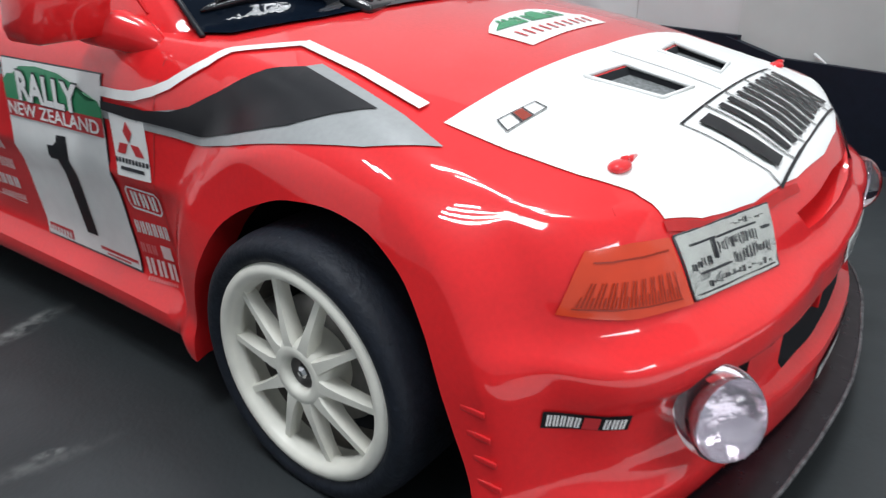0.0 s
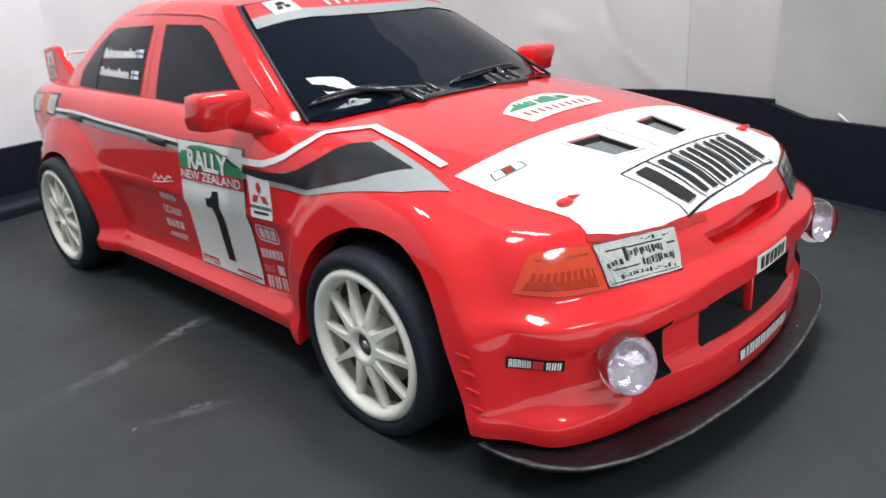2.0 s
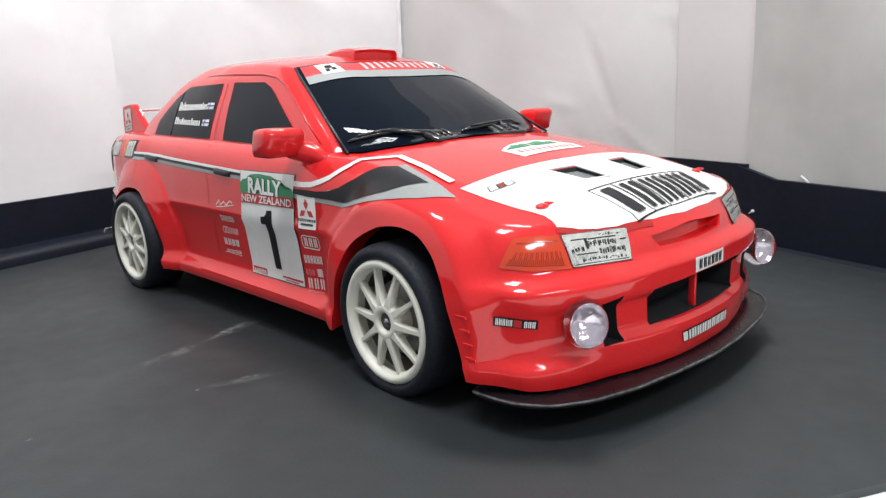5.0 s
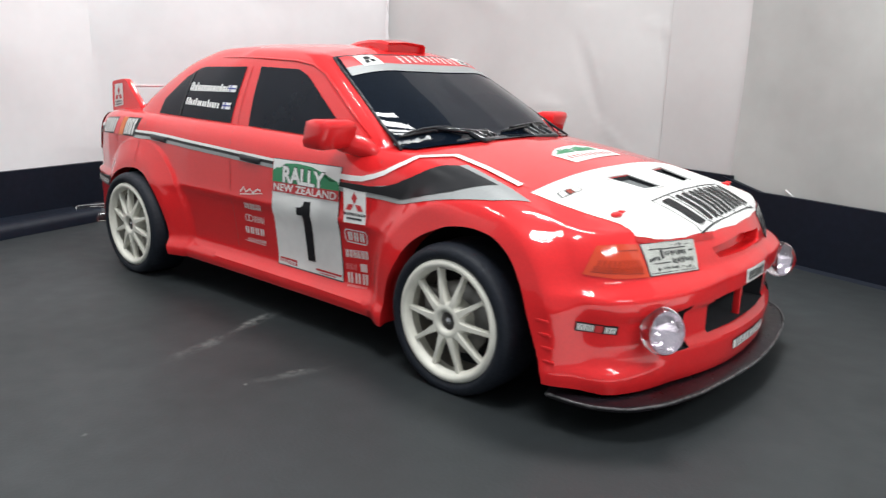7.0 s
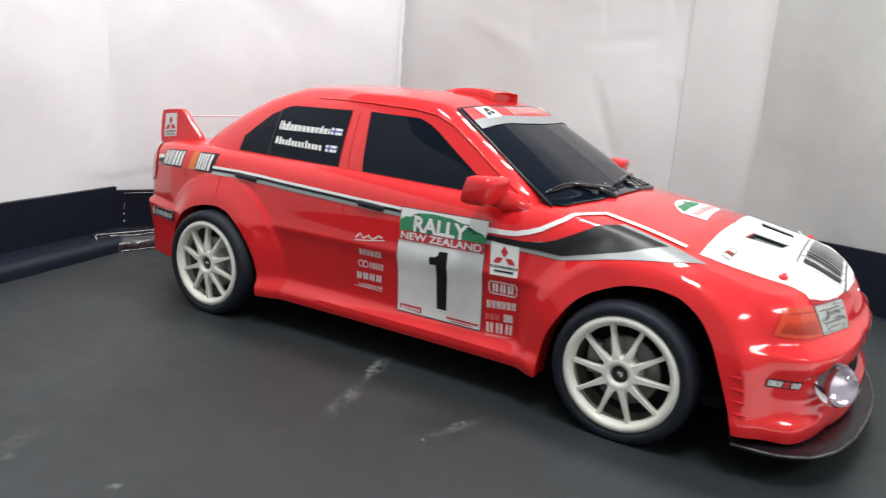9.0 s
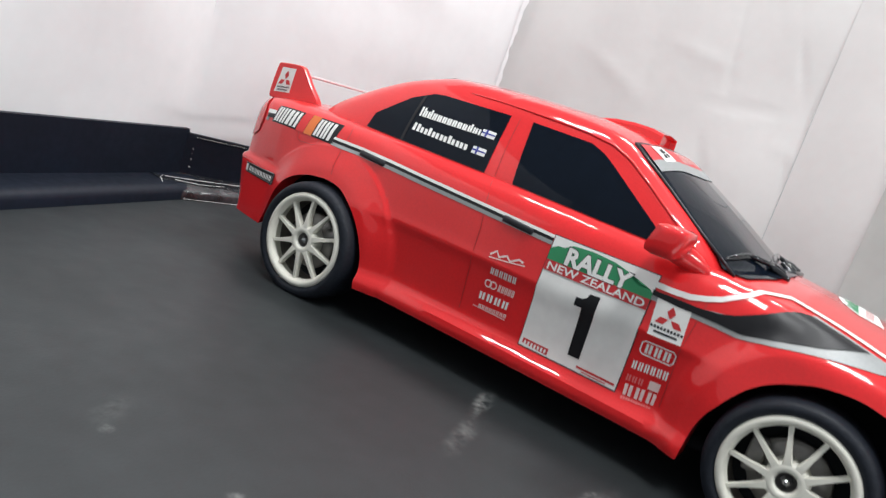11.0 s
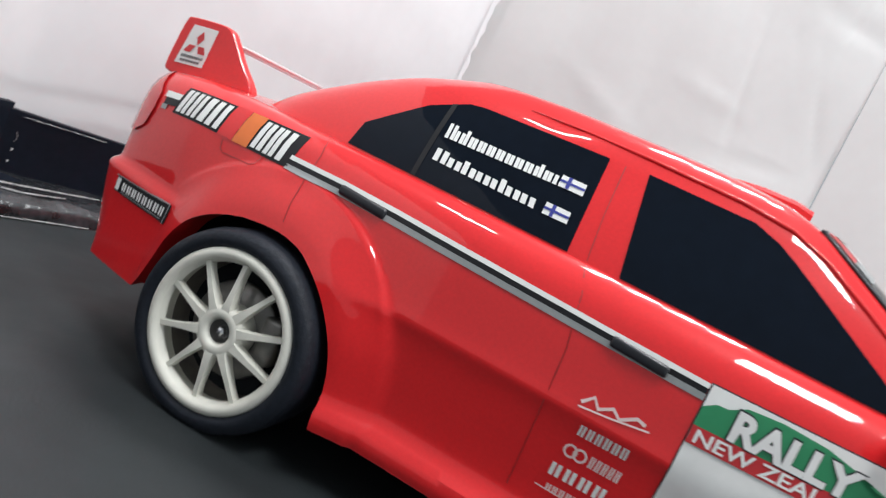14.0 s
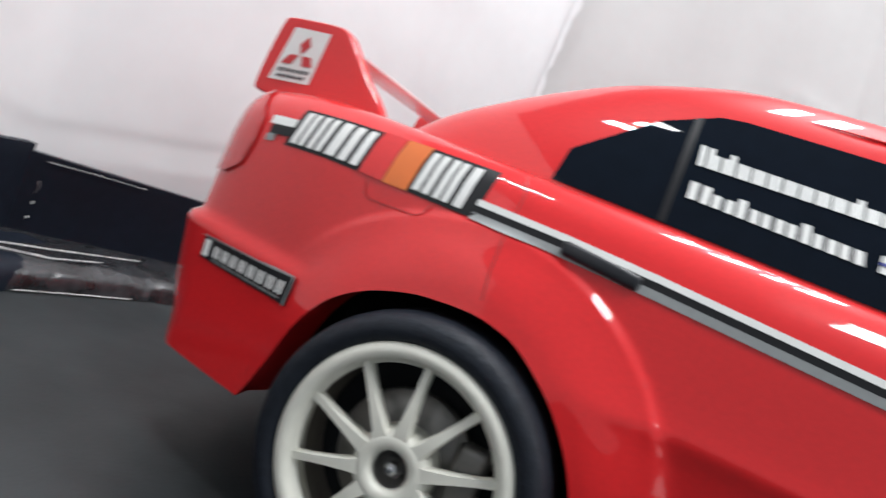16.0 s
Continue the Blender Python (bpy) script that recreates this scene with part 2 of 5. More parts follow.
def pchip(xs, ys, q):
    """Monotone cubic through (xs, ys), xs ascending."""
    xs, ys, q = np.asarray(xs, float), np.asarray(ys, float), np.asarray(q, float)
    h, d = np.diff(xs), np.diff(ys) / np.diff(xs)
    m = np.zeros_like(ys)
    for k in range(1, len(xs) - 1):
        if d[k - 1] * d[k] > 0:
            w1, w2 = 2 * h[k] + h[k - 1], h[k] + 2 * h[k - 1]
            m[k] = (w1 + w2) / (w1 / d[k - 1] + w2 / d[k])
    m[0], m[-1] = d[0], d[-1]
    i = np.clip(np.searchsorted(xs, q) - 1, 0, len(xs) - 2)
    s = np.clip((q - xs[i]) / h[i], 0, 1)
    return ((2 * s**3 - 3 * s**2 + 1) * ys[i] + (s**3 - 2 * s**2 + s) * h[i] * m[i]
            + (-2 * s**3 + 3 * s**2) * ys[i + 1] + (s**3 - s**2) * h[i] * m[i + 1])


def smooth01(s):
    s = np.clip(s, 0, 1)
    return s * s * (3 - 2 * s)

# ---- the car's shell ----
WHEEL_X, WHEEL_Z = 1.285, 0.33
ARCH = ((1.285, 0.40), (-1.285, 0.373))
ARCH_LINE = (((0.862, 0.19), (0.872, 0.32), (0.93, 0.47), (1.03, 0.605), (1.13, 0.665), (1.24, 0.703), (1.34, 0.712), (1.43, 0.70), (1.53, 0.645), (1.605, 0.55), (1.66, 0.42), (1.70, 0.31), (1.74, 0.172)),
             ((-1.715, 0.25), (-1.69, 0.30), (-1.66, 0.377), (-1.615, 0.495), (-1.55, 0.578), (-1.46, 0.632), (-1.36, 0.66), (-1.26, 0.668), (-1.18, 0.655), (-1.09, 0.605), (-1.0, 0.515), (-0.93, 0.38), (-0.907, 0.255), (-0.903, 0.195)))

# half plan of the widest line, from the nose's middle to the tail's middle
PLAN = ((2.19, 0.0), (2.185, 0.15), (2.155, 0.36), (2.10, 0.56), (2.025, 0.74), (1.925, 0.87), (1.75, 0.928), (1.55, 0.925),
        (1.285, 0.915), (1.0, 0.895), (0.75, 0.878), (0.3, 0.872), (-0.3, 0.876), (-0.75, 0.885), (-1.0, 0.90),
        (-1.285, 0.915), (-1.55, 0.905), (-1.72, 0.872), (-1.95, 0.808), (-2.10, 0.752), (-2.165, 0.62), (-2.19, 0.35), (-2.195, 0.0))
# profiles: height and inset from the widest line
CENTRE = ((0.17, 0.055), (0.20, 0.045), (0.30, 0.038), (0.316, 0.045), (0.328, 0.085), (0.437, 0.085), (0.457, 0.062), (0.476, 0.055), (0.54, 0.055), (0.556, 0.062), (0.572, 0.078), (0.59, 0.098), (0.64, 0.115), (0.70, 0.145), (0.9, 0.2))
NOSE = ((0.17, 0.060), (0.20, 0.048), (0.31, 0.040), (0.33, 0.050), (0.345, 0.060), (0.44, 0.056), (0.47, 0.026), (0.49, 0.018), (0.54, 0.018), (0.556, 0.032), (0.572, 0.06), (0.59, 0.09), (0.64, 0.115), (0.70, 0.145), (0.9, 0.2))
CORNER = ((0.17, 0.016), (0.235, 0.0), (0.255, 0.003), (0.268, 0.022), (0.295, 0.036), (0.34, 0.042), (0.43, 0.028), (0.49, 0.004), (0.52, 0.0), (0.538, 0.003), (0.552, 0.025), (0.585, 0.065), (0.64, 0.08), (0.70, 0.10), (0.9, 0.14))
FENDER = ((0.17, 0.0), (0.3, 0.0), (0.45, 0.0), (0.55, 0.01), (0.65, 0.03), (0.75, 0.045), (0.9, 0.06))
DOOR = ((0.17, 0.012), (0.21, -0.012), (0.245, -0.012), (0.275, 0.024), (0.31, 0.042), (0.45, 0.029), (0.585, 0.009), (0.602, 0.0), (0.614, 0.0), (0.632, 0.004), (0.8, 0.017), (0.9, 0.027), (1.0, 0.04))
QUARTER = ((0.17, 0.0), (0.30, 0.0), (0.40, 0.0), (0.574, 0.0), (0.588, 0.016), (0.60, 0.020), (0.7, 0.021), (0.8, 0.024), (0.9, 0.036), (1.0, 0.05))
TAIL = ((0.17, 0.075), (0.27, 0.065), (0.40, 0.030), (0.45, 0.020), (0.55, 0.004), (0.574, 0.0), (0.588, 0.024), (0.60, 0.030), (0.70, 0.032), (0.80, 0.036), (0.94, 0.057), (1.0, 0.07))
TABLES = ((0, CENTRE), (1.6, CENTRE), (3, NOSE), (5, CORNER), (6.4, FENDER), (9.3, FENDER), (10.2, DOOR), (13.0, DOOR), (14.6, FENDER), (16.3, FENDER), (17.2, QUARTER), (18.2, QUARTER), (18.9, TAIL), (22, TAIL))
ROUND = ((0, 0.05), (4, 0.06), (6, 0.085), (8, 0.115), (10, 0.11), (17, 0.11), (19, 0.07), (22, 0.05))
BOTTOM = ((0, 0.172), (4, 0.172), (5, 0.180), (6, 0.202), (7, 0.202), (9, 0.185), (14, 0.195), (16, 0.26), (18, 0.255), (22, 0.25))
CREST = ((-2.18, 0.90), (-2.1, 0.955), (-2.0, 0.985), (-1.8, 1.012), (-1.4, 1.020), (-0.5, 1.03), (0.4, 1.02), (0.83, 0.995), (1.0, 0.975),
         (1.227, 0.943), (1.53, 0.885), (1.75, 0.838), (1.81, 0.82), (1.90, 0.785), (1.98, 0.735), (2.05, 0.672), (2.2, 0.60))


def top_z(x, y):
    """The height of bonnet and boot lid."""
    drop = np.interp(x, (-2.2, -1.2, 1.2, 1.7, 2.1), (0.022, 0.032, 0.055, 0.065, 0.05))
    return pchip(*zip(*CREST), x) - drop * (np.abs(y) / 0.7) ** 2.2


def spread(n):
    """Places along the plan, closer together at the ends of the wheel arches."""
    fine = np.linspace(0, 22, 4001)
    px, py = (pchip(range(23), c, fine) for c in zip(*PLAN))
    step = np.r_[0, np.hypot(np.diff(px), np.diff(py))]
    heavy = np.ones_like(fine)
    for line in ARCH_LINE:
        for edge in (line[0][0] + 0.005, line[-1][0] - 0.005):
            heavy += 9 * np.exp(-((px - edge) / 0.035) ** 2)
    run = np.cumsum(step * heavy)
    return np.interp(np.linspace(0, run[-1], n), run, fine)


def shell_point_tables(us, zs):
    zgrid = np.linspace(0.15, 1.1, 96)
    at = [k for k, _ in TABLES]
    cols = np.array([pchip([r[0] for r in t], [r[1] for r in t], np.clip(zgrid, t[0][0], t[-1][0])) for _, t in TABLES])
    grid = np.array([np.interp(us, at, cols[:, j]) for j in range(len(zgrid))]).T
    return np.array([np.interp(z, zgrid, g) for z, g in zip(zs, grid)])


def lower_shell(n=420, rows=56, cap=26):
    us = spread(n)
    px, py = (pchip(range(23), c, us) for c in zip(*PLAN))
    tx, ty = np.gradient(px), np.gradient(py)
    ln = np.hypot(tx, ty)
    nx, ny = ty / ln, -tx / ln  # outward
    flip = np.sign(nx * px + ny * py)
    nx, ny = nx * flip, ny * flip
    nx[0], ny[0], nx[-1], ny[-1] = 1, 0, -1, 0
    rnd = np.interp(us, *zip(*ROUND))
    high = np.full(n, 0.95)
    for _ in range(6):
        inset = shell_point_tables(us, high[:, None])[:, 0] + rnd
        high = top_z(px - nx * inset, py - ny * inset)
    low = np.interp(us, *zip(*BOTTOM))
    for line in ARCH_LINE:
        inside = (px > line[0][0]) & (px < line[-1][0]) & (py > 0.5)
        low = np.where(inside, np.maximum(low, pchip(*zip(*line), px)), low)
    v = np.linspace(0, 1, rows)
    v = 0.5 * v + 0.5 * (1 - (1 - v) ** 1.8)
    zs = low[:, None] + (high - low)[:, None] * v[None]
    inset = shell_point_tables(us, zs)
    h = (high[:, None] - zs) / (rnd[:, None] * 1.5)
    inset = inset + rnd[:, None] * (1 - np.sqrt(np.clip(1 - np.clip(1 - h, 0, 1) ** 2, 0, 1)))
    xs = px[:, None] - nx[:, None] * inset
    ys = py[:, None] - ny[:, None] * inset
    for xw, r in ARCH:
        rr = np.hypot(xs - xw, zs - WHEEL_Z)
        if xw > 0:
            flare = smooth01((0.58 - rr) / 0.12)
        else:
            # a broad sloping band with a small step at its outer edge
            flare = 0.30 * smooth01((0.525 - rr) / 0.018) + 0.70 * smooth01((0.535 - rr) / 0.17)
            # the flare dies out into the rear bumper's side
            flare = flare * smooth01((xs + 1.75) / 0.25)
        ys = ys + 0.05 * flare * (ys > 0.6) * smooth01((0.95 - zs) / 0.2)
    ys[0], ys[-1] = 0, 0
    bm = bmesh.new()
    grid = []
    spine_x = np.clip(px, -2.0, 1.9)
    for side in (1, -1):
        for i in range(n):
            col = []
            # inward lip under the edge, then up the side, then over the top
            for d in (0.10, 0.035, 0.012):
                col.append((xs[i, 0] - nx[i] * d, (ys[i, 0] - ny[i] * d), zs[i, 0] + (0.004 if d < 0.02 else 0.012)))
            for j in range(rows):
                col.append((xs[i, j], ys[i, j], zs[i, j]))
            for j in range(1, cap + 1):
                s = j / cap
                x = xs[i, -1] + (spine_x[i] - xs[i, -1]) * s
                y = ys[i, -1] * (1 - s)
                col.append((x, y, float(top_z(x, y))))
            grid.append([bm.verts.new((x, -y * side, z)) for x, y, z in col])
    for side in range(2):
        for i in range(n - 1):
            a, b = grid[side * n + i], grid[side * n + i + 1]
            for j in range(len(a) - 1):
                f = (a[j], b[j], b[j + 1], a[j + 1])
                bm.faces.new(f if side == 0 else f[::-1])
    bmesh.ops.remove_doubles(bm, verts=bm.verts, dist=0.0006)
    bmesh.ops.recalc_face_normals(bm, faces=bm.faces)
    return bm


# greenhouse: half plan by height
HOUSE = ((0.90, 0.93, 0.765, -1.83, 0.775), (0.98, 0.865, 0.70, -1.75, 0.755), (1.06, 0.745, 0.595, -1.675, 0.725), (1.15, 0.60, 0.455, -1.555, 0.685),
         (1.24, 0.445, 0.31, -1.415, 0.64), (1.30, 0.34, 0.21, -1.30, 0.61), (1.35, 0.25, 0.135, -1.17, 0.575), (1.40, 0.18, 0.07, -1.03, 0.525))
ROOF = ((-1.7, 1.07), (-1.4, 1.26), (-1.2, 1.362), (-1.02, 1.408), (-0.85, 1.425), (-0.6, 1.434), (-0.3, 1.433), (0.0, 1.417), (0.14, 1.384), (0.24, 1.352), (0.5, 1.22))


def roof_z(x, y):
    return pchip(*zip(*ROOF), x) - 0.048 * (np.abs(y) / 0.55) ** 2.6


def house_outline(z, s):
    """s from 0 at the windscreen's middle to 4 at the rear window's middle."""
    cols = list(zip(*HOUSE))
    front, post, back, side = (pchip(cols[0], c, z) for c in cols[1:])
    ctrl = np.array([(front, 0), (front - 0.02, side * 0.45), (post, side * 0.90), (post - 0.045, side * 0.965), (post - 0.16, side), ((post + back) / 2, side * 1.01), (back + 0.5, side * 0.985), (back + 0.2, side * 0.93),
                     (back + 0.075, side * 0.82), (back + 0.02, side * 0.42), (back, 0)])
    k = np.array((0, 0.5, 0.98, 1.04, 1.3, 2.0, 2.7, 3.0, 3.18, 3.6, 4.0))
    return pchip(k, ctrl[:, 0], s), pchip(k, ctrl[:, 1], s)


def greenhouse(n=150, rows=30, cap=18):
    s = np.r_[np.linspace(0, 0.9, 24), np.linspace(0.92, 1.12, 26), np.linspace(1.15, 2.6, 50), np.linspace(2.65, 3.3, 30), np.linspace(3.33, 4, 20)]
    n = len(s)
    top = np.full(n, 1.33)
    for _ in range(25):
        pts = np.array([house_outline(z, q) for z, q in zip(top, s)])
        top = 0.5 * top + 0.5 * np.clip(roof_z(pts[:, 0], pts[:, 1]), 1.2, 1.42)
    v = np.linspace(0, 1, rows) ** 0.8
    zs = 0.90 + (top - 0.90)[:, None] * v[None]
    bm = bmesh.new()
    grid = []
    for side in (1, -1):
        for i in range(n):
            col = [(*map(float, house_outline(z, s[i])), z) for z in zs[i]]
            # round the gutter edge
            x1, y1, z1 = col[-1]
            spine = np.clip(x1, -1.1, 0.2)
            for j in range(1, cap + 1):
                q = j / cap
                x, y = x1 + (spine - x1) * q, y1 * (1 - q)
                col.append((x, y, float(roof_z(x, y))))
            grid.append([bm.verts.new((x, -y * side, z)) for x, y, z in col])
    for side in range(2):
        for i in range(n - 1):
            a, b = grid[side * n + i], grid[side * n + i + 1]
            for j in range(len(a) - 1):
                f = (a[j], b[j], b[j + 1], a[j + 1])
                bm.faces.new(f if side == 0 else f[::-1])
    bmesh.ops.remove_doubles(bm, verts=bm.verts, dist=0.0006)
    for _ in range(2):
        bmesh.ops.smooth_vert(bm, verts=[w for w in bm.verts if w.co.z > 1.22], factor=0.5, use_axis_x=True, use_axis_y=True, use_axis_z=True)
    bmesh.ops.recalc_face_normals(bm, faces=bm.faces)
    return bm

# ---- the booth: floor mat, black skirting boards, paper walls ----
GROUND = 0.014


def sheet(name, pts, profile, mat, label, category, thick=0.04, wave=0.0, steps=1, seed=0, up=1, crown=None, folds=()):
    """A profile of (inward offset, height) pairs carried along plan points, with a thickness outwards."""
    bm = bmesh.new()
    run = []
    for a, b in zip(pts, pts[1:]):
        for k in range(steps):
            s = k / steps
            run.append((a[0] + (b[0] - a[0]) * s, a[1] + (b[1] - a[1]) * s))
    run.append(pts[-1])
    prof = []
    for (d0, z0), (d1, z1) in zip(profile, profile[1:]):
        for k in range(up):
            s = k / up
            prof.append((d0 + (d1 - d0) * s, z0 + (z1 - z0) * s))
    prof.append(profile[-1])
    front, back = [], []
    for k, (x, y) in enumerate(run):
        a, b = run[max(k - 1, 0)], run[min(k + 1, len(run) - 1)]
        dx, dy = b[0] - a[0], b[1] - a[1]
        ln = math.hypot(dx, dy)
        ox, oy = -dy / ln, dx / ln
        if ox * x + oy * y < 0:
            ox, oy = -ox, -oy
        f, g = [], []
        for k2, (d, z) in enumerate(prof):
            z += crown(x) if crown and k2 == len(prof) - 1 else 0
            w = wave * (noise.noise((x * 0.9 + seed, y * 0.9, z * 0.7)) + 0.5 * noise.noise((x * 2.5 + seed, y * 2.5, z * 1.1)))
            for fx, fz, gx, gz, wide, high in folds:
                lx, lz = gx - fx, gz - fz
                s = min(1.0, max(0.0, ((x - fx) * lx + (z - fz) * lz) / (lx * lx + lz * lz)))
                off = math.hypot(x - fx - lx * s, z - fz - lz * s) + 0.05 * noise.noise((x * 2, z * 2, seed))
                w += high * math.exp(-(off / wide) ** 2) * (0.25 + 3 * s * (1 - s))
            f.append(bm.verts.new((x - ox * (d + w), y - oy * (d + w), z)))
            g.append(bm.verts.new((x - ox * (d + w - thick), y - oy * (d + w - thick), z)))
        front.append(f)
        back.append(g)
    for grid in (front, back):
        for a, b in zip(grid, grid[1:]):
            for j in range(len(a) - 1):
                bm.faces.new((a[j], b[j], b[j + 1], a[j + 1]))
    n = len(prof) - 1
    for j in range(n):
        for k in (0, -1):
            bm.faces.new((front[k][j], front[k][j + 1], back[k][j + 1], back[k][j]))
    for k in range(len(run) - 1):
        for j in (0, n):
            bm.faces.new((front[k][j], front[k + 1][j], back[k + 1][j], back[k][j]))
    bmesh.ops.recalc_face_normals(bm, faces=bm.faces)
    return tagged(part(name, sharp(bm, 40), mat), label, category, kind="structure")


def wrinkles(seed, n, x0, x1, wide, high):
    """Folds in a hanging sheet: two ends in plan and height, width and depth."""
    rng = random.Random(seed)
    out = []
    for _ in range(n):
        x, z = rng.uniform(x0, x1), rng.uniform(0.8, 4.0)
        a, ln = rng.gauss(-0.7, 0.5), rng.uniform(0.3, 1.1)
        out.append((x, z, x + ln * math.cos(a), z + ln * math.sin(a), wide * rng.uniform(0.6, 1.4), high * rng.choice((-1, 1)) * rng.uniform(0.4, 1)))
    return out


# the mat ends along a slanting edge in front of the car; a white table goes on beyond it
bm = bmesh.new()
edge = [(-4.0, 3.4), (-4.0, -9.9), (8.5, -9.9), (8.5, -5.5), (1.75, -2.65), (4.84, 3.4)]
lo, hi = [[bm.verts.new((x, y, z)) for x, y in edge] for z in (GROUND - 0.03, GROUND)]
bm.faces.new(lo)
bm.faces.new(hi)
for k in range(len(edge)):
    bm.faces.new((lo[k], lo[(k + 1) % len(edge)], hi[(k + 1) % len(edge)], hi[k]))
bmesh.ops.recalc_face_normals(bm, faces=bm.faces)
floor = tagged(part("floor", bm, FLOOR, smooth=False), "dark grey rubber mat floor with chalky scuffs", "floor", kind="structure")
tagged(part("ground", box(16, 15, 0.2, (1.5, -2.5, GROUND - 0.131), 0.03), LITPAPER, smooth=False), "white table top beyond the mat's edge", "table top", kind="structure")
K0, K1, C1, S2, E2 = (-2.0, -5.5), (-3.36, -0.16), (-2.2, 2.22), (0.42, 2.90), (6.5, 1.1)
TALL = 4.2
sheet("wall_rear", [K0, K1, C1], [(0, 0.02), (0, TALL)], LITPAPER, "white paper sheet wall, softly creased", "wall", wave=0.05, steps=50, up=40, folds=wrinkles(3, 9, -3.3, -2.2, 0.06, 0.02))
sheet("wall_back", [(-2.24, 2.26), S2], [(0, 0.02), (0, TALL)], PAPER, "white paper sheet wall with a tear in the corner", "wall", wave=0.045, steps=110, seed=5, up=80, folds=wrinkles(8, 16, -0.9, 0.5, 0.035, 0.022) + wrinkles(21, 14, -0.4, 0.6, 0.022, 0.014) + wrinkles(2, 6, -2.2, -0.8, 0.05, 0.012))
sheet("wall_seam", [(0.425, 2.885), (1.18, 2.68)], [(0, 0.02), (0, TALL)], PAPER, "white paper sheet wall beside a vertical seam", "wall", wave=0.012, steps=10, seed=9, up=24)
sheet("wall_front", [(1.13, 2.67), E2], [(0, 0.02), (0, TALL)], SHADEDPAPER, "plain white paper sheet wall, its shade put into a greyer colour", "wall", wave=0.035, steps=90, seed=12, up=50, folds=wrinkles(6, 14, 1.1, 4.5, 0.06, 0.02))
sheet("skirting_rear", [K0, (-3.335, -0.20)], [(0.395, GROUND), (0.39, 0.06), (0.378, 0.088), (0.352, 0.105), (0.31, 0.113), (0.075, 0.105), (0.065, 0.45)], BOARD, "black foam board strip with a curved foot", "skirting", steps=14)
sheet("skirting_corner", [(-3.345, -0.20), (-2.2, 2.19)], [(0.36, GROUND), (0.345, 0.045), (0.32, 0.07), (0.28, 0.085), (0.08, 0.09), (0.07, 0.42)], BOARD, "black foam board strip with taped foot", "skirting", steps=10)
sheet("skirting_back", [(-2.25, 2.2), (0.42, 2.85), (1.16, 2.66)], [(0.2, GROUND), (0.07, 0.04), (0.055, 0.585)], BOARD, "black foam board strip along the wall foot", "skirting", steps=8)
sheet("skirting_front", [(1.10, 2.67), (1.42, 2.56), E2], [(0.11, GROUND), (0.065, 0.03), (0.06, 0.50)], BOARD, "black foam board strip along the wall foot", "skirting", steps=8, crown=lambda x: 0.075 * max(0.0, (1.42 - x) / 0.32))
# shiny crumpled tape spread over the corner skirting's foot, with a lifted end, pale flecks and painted glints
FOOT = ((0.0, GROUND), (0.006, 0.036), (0.014, 0.060), (0.028, 0.078), (0.048, 0.090), (0.072, 0.100), (0.10, 0.108), (0.135, 0.114), (0.17, 0.118), (0.22, 0.118), (0.32, 0.112), (0.50, 0.105))


def along_tape(s, d, z):
    """A place s along the tape's lower edge, d back from it, z up; the run bends along the corner wall."""
    a = 0.168 if s < 0.55 else 0.168 + 0.28 * min(1.0, (s - 0.55) / 0.3)
    k = min(s, 0.7)
    x, y = -2.875 + 0.167 * k + 0.40 * (s - k), -0.575 + 0.986 * k + 0.917 * (s - k)
    return Vector((x - math.cos(a) * d, y + math.sin(a) * d, z))


bm = bmesh.new()
rows = []
for k in range(150):
    s = 1.6 * k / 149
    rows.append([])
    for j, (d, z) in enumerate(FOOT):
        w = 0.011 * noise.noise((s * 3.0, j * 0.9, 1.7)) + 0.005 * noise.noise((s * 14, j * 1.1, 4.7))
        rows[-1].append(bm.verts.new(along_tape(s, d + 0.6 * w, max(GROUND + 0.002, z + w))))
for a, b in zip(rows, rows[1:]):
    for j in range(len(FOOT) - 1):
        bm.faces.new((a[j], b[j], b[j + 1], a[j + 1]))
bmesh.ops.recalc_face_normals(bm, faces=bm.faces)
tape = tagged(part("tape_strip", bm, FOIL), "crumpled shiny black tape along the skirting foot", "tape")


def along_corner(s, d, z):
    """A place s along the corner skirting, d inwards from its wall, z up."""
    return Vector((-3.345 + 0.432 * s + 0.902 * d, -0.20 + 0.902 * s - 0.432 * d, z))


def sliver(points, wide, name):
    """A thin uneven pale ribbon along points."""
    bm = bmesh.new()
    rows = []
    for k in range(16):
        f = k / 15 * (len(points) - 1)
        i = min(int(f), len(points) - 2)
        p = Vector(points[i]).lerp(Vector(points[i + 1]), f - i)
        w = wide * (0.6 + 0.5 * noise.noise((k * 0.7, p.x * 3, p.z * 5)))
        rows.append([bm.verts.new(p + Vector((0, 0, -w))), bm.verts.new(p + Vector((0.004, -0.004, 0))), bm.verts.new(p + Vector((-w, w, w * 0.6)))])
    for a, b in zip(rows, rows[1:]):
        for j in range(2):
            bm.faces.new((a[j], b[j], b[j + 1], a[j + 1]))
    return part(name, bm, WHITE, tape)


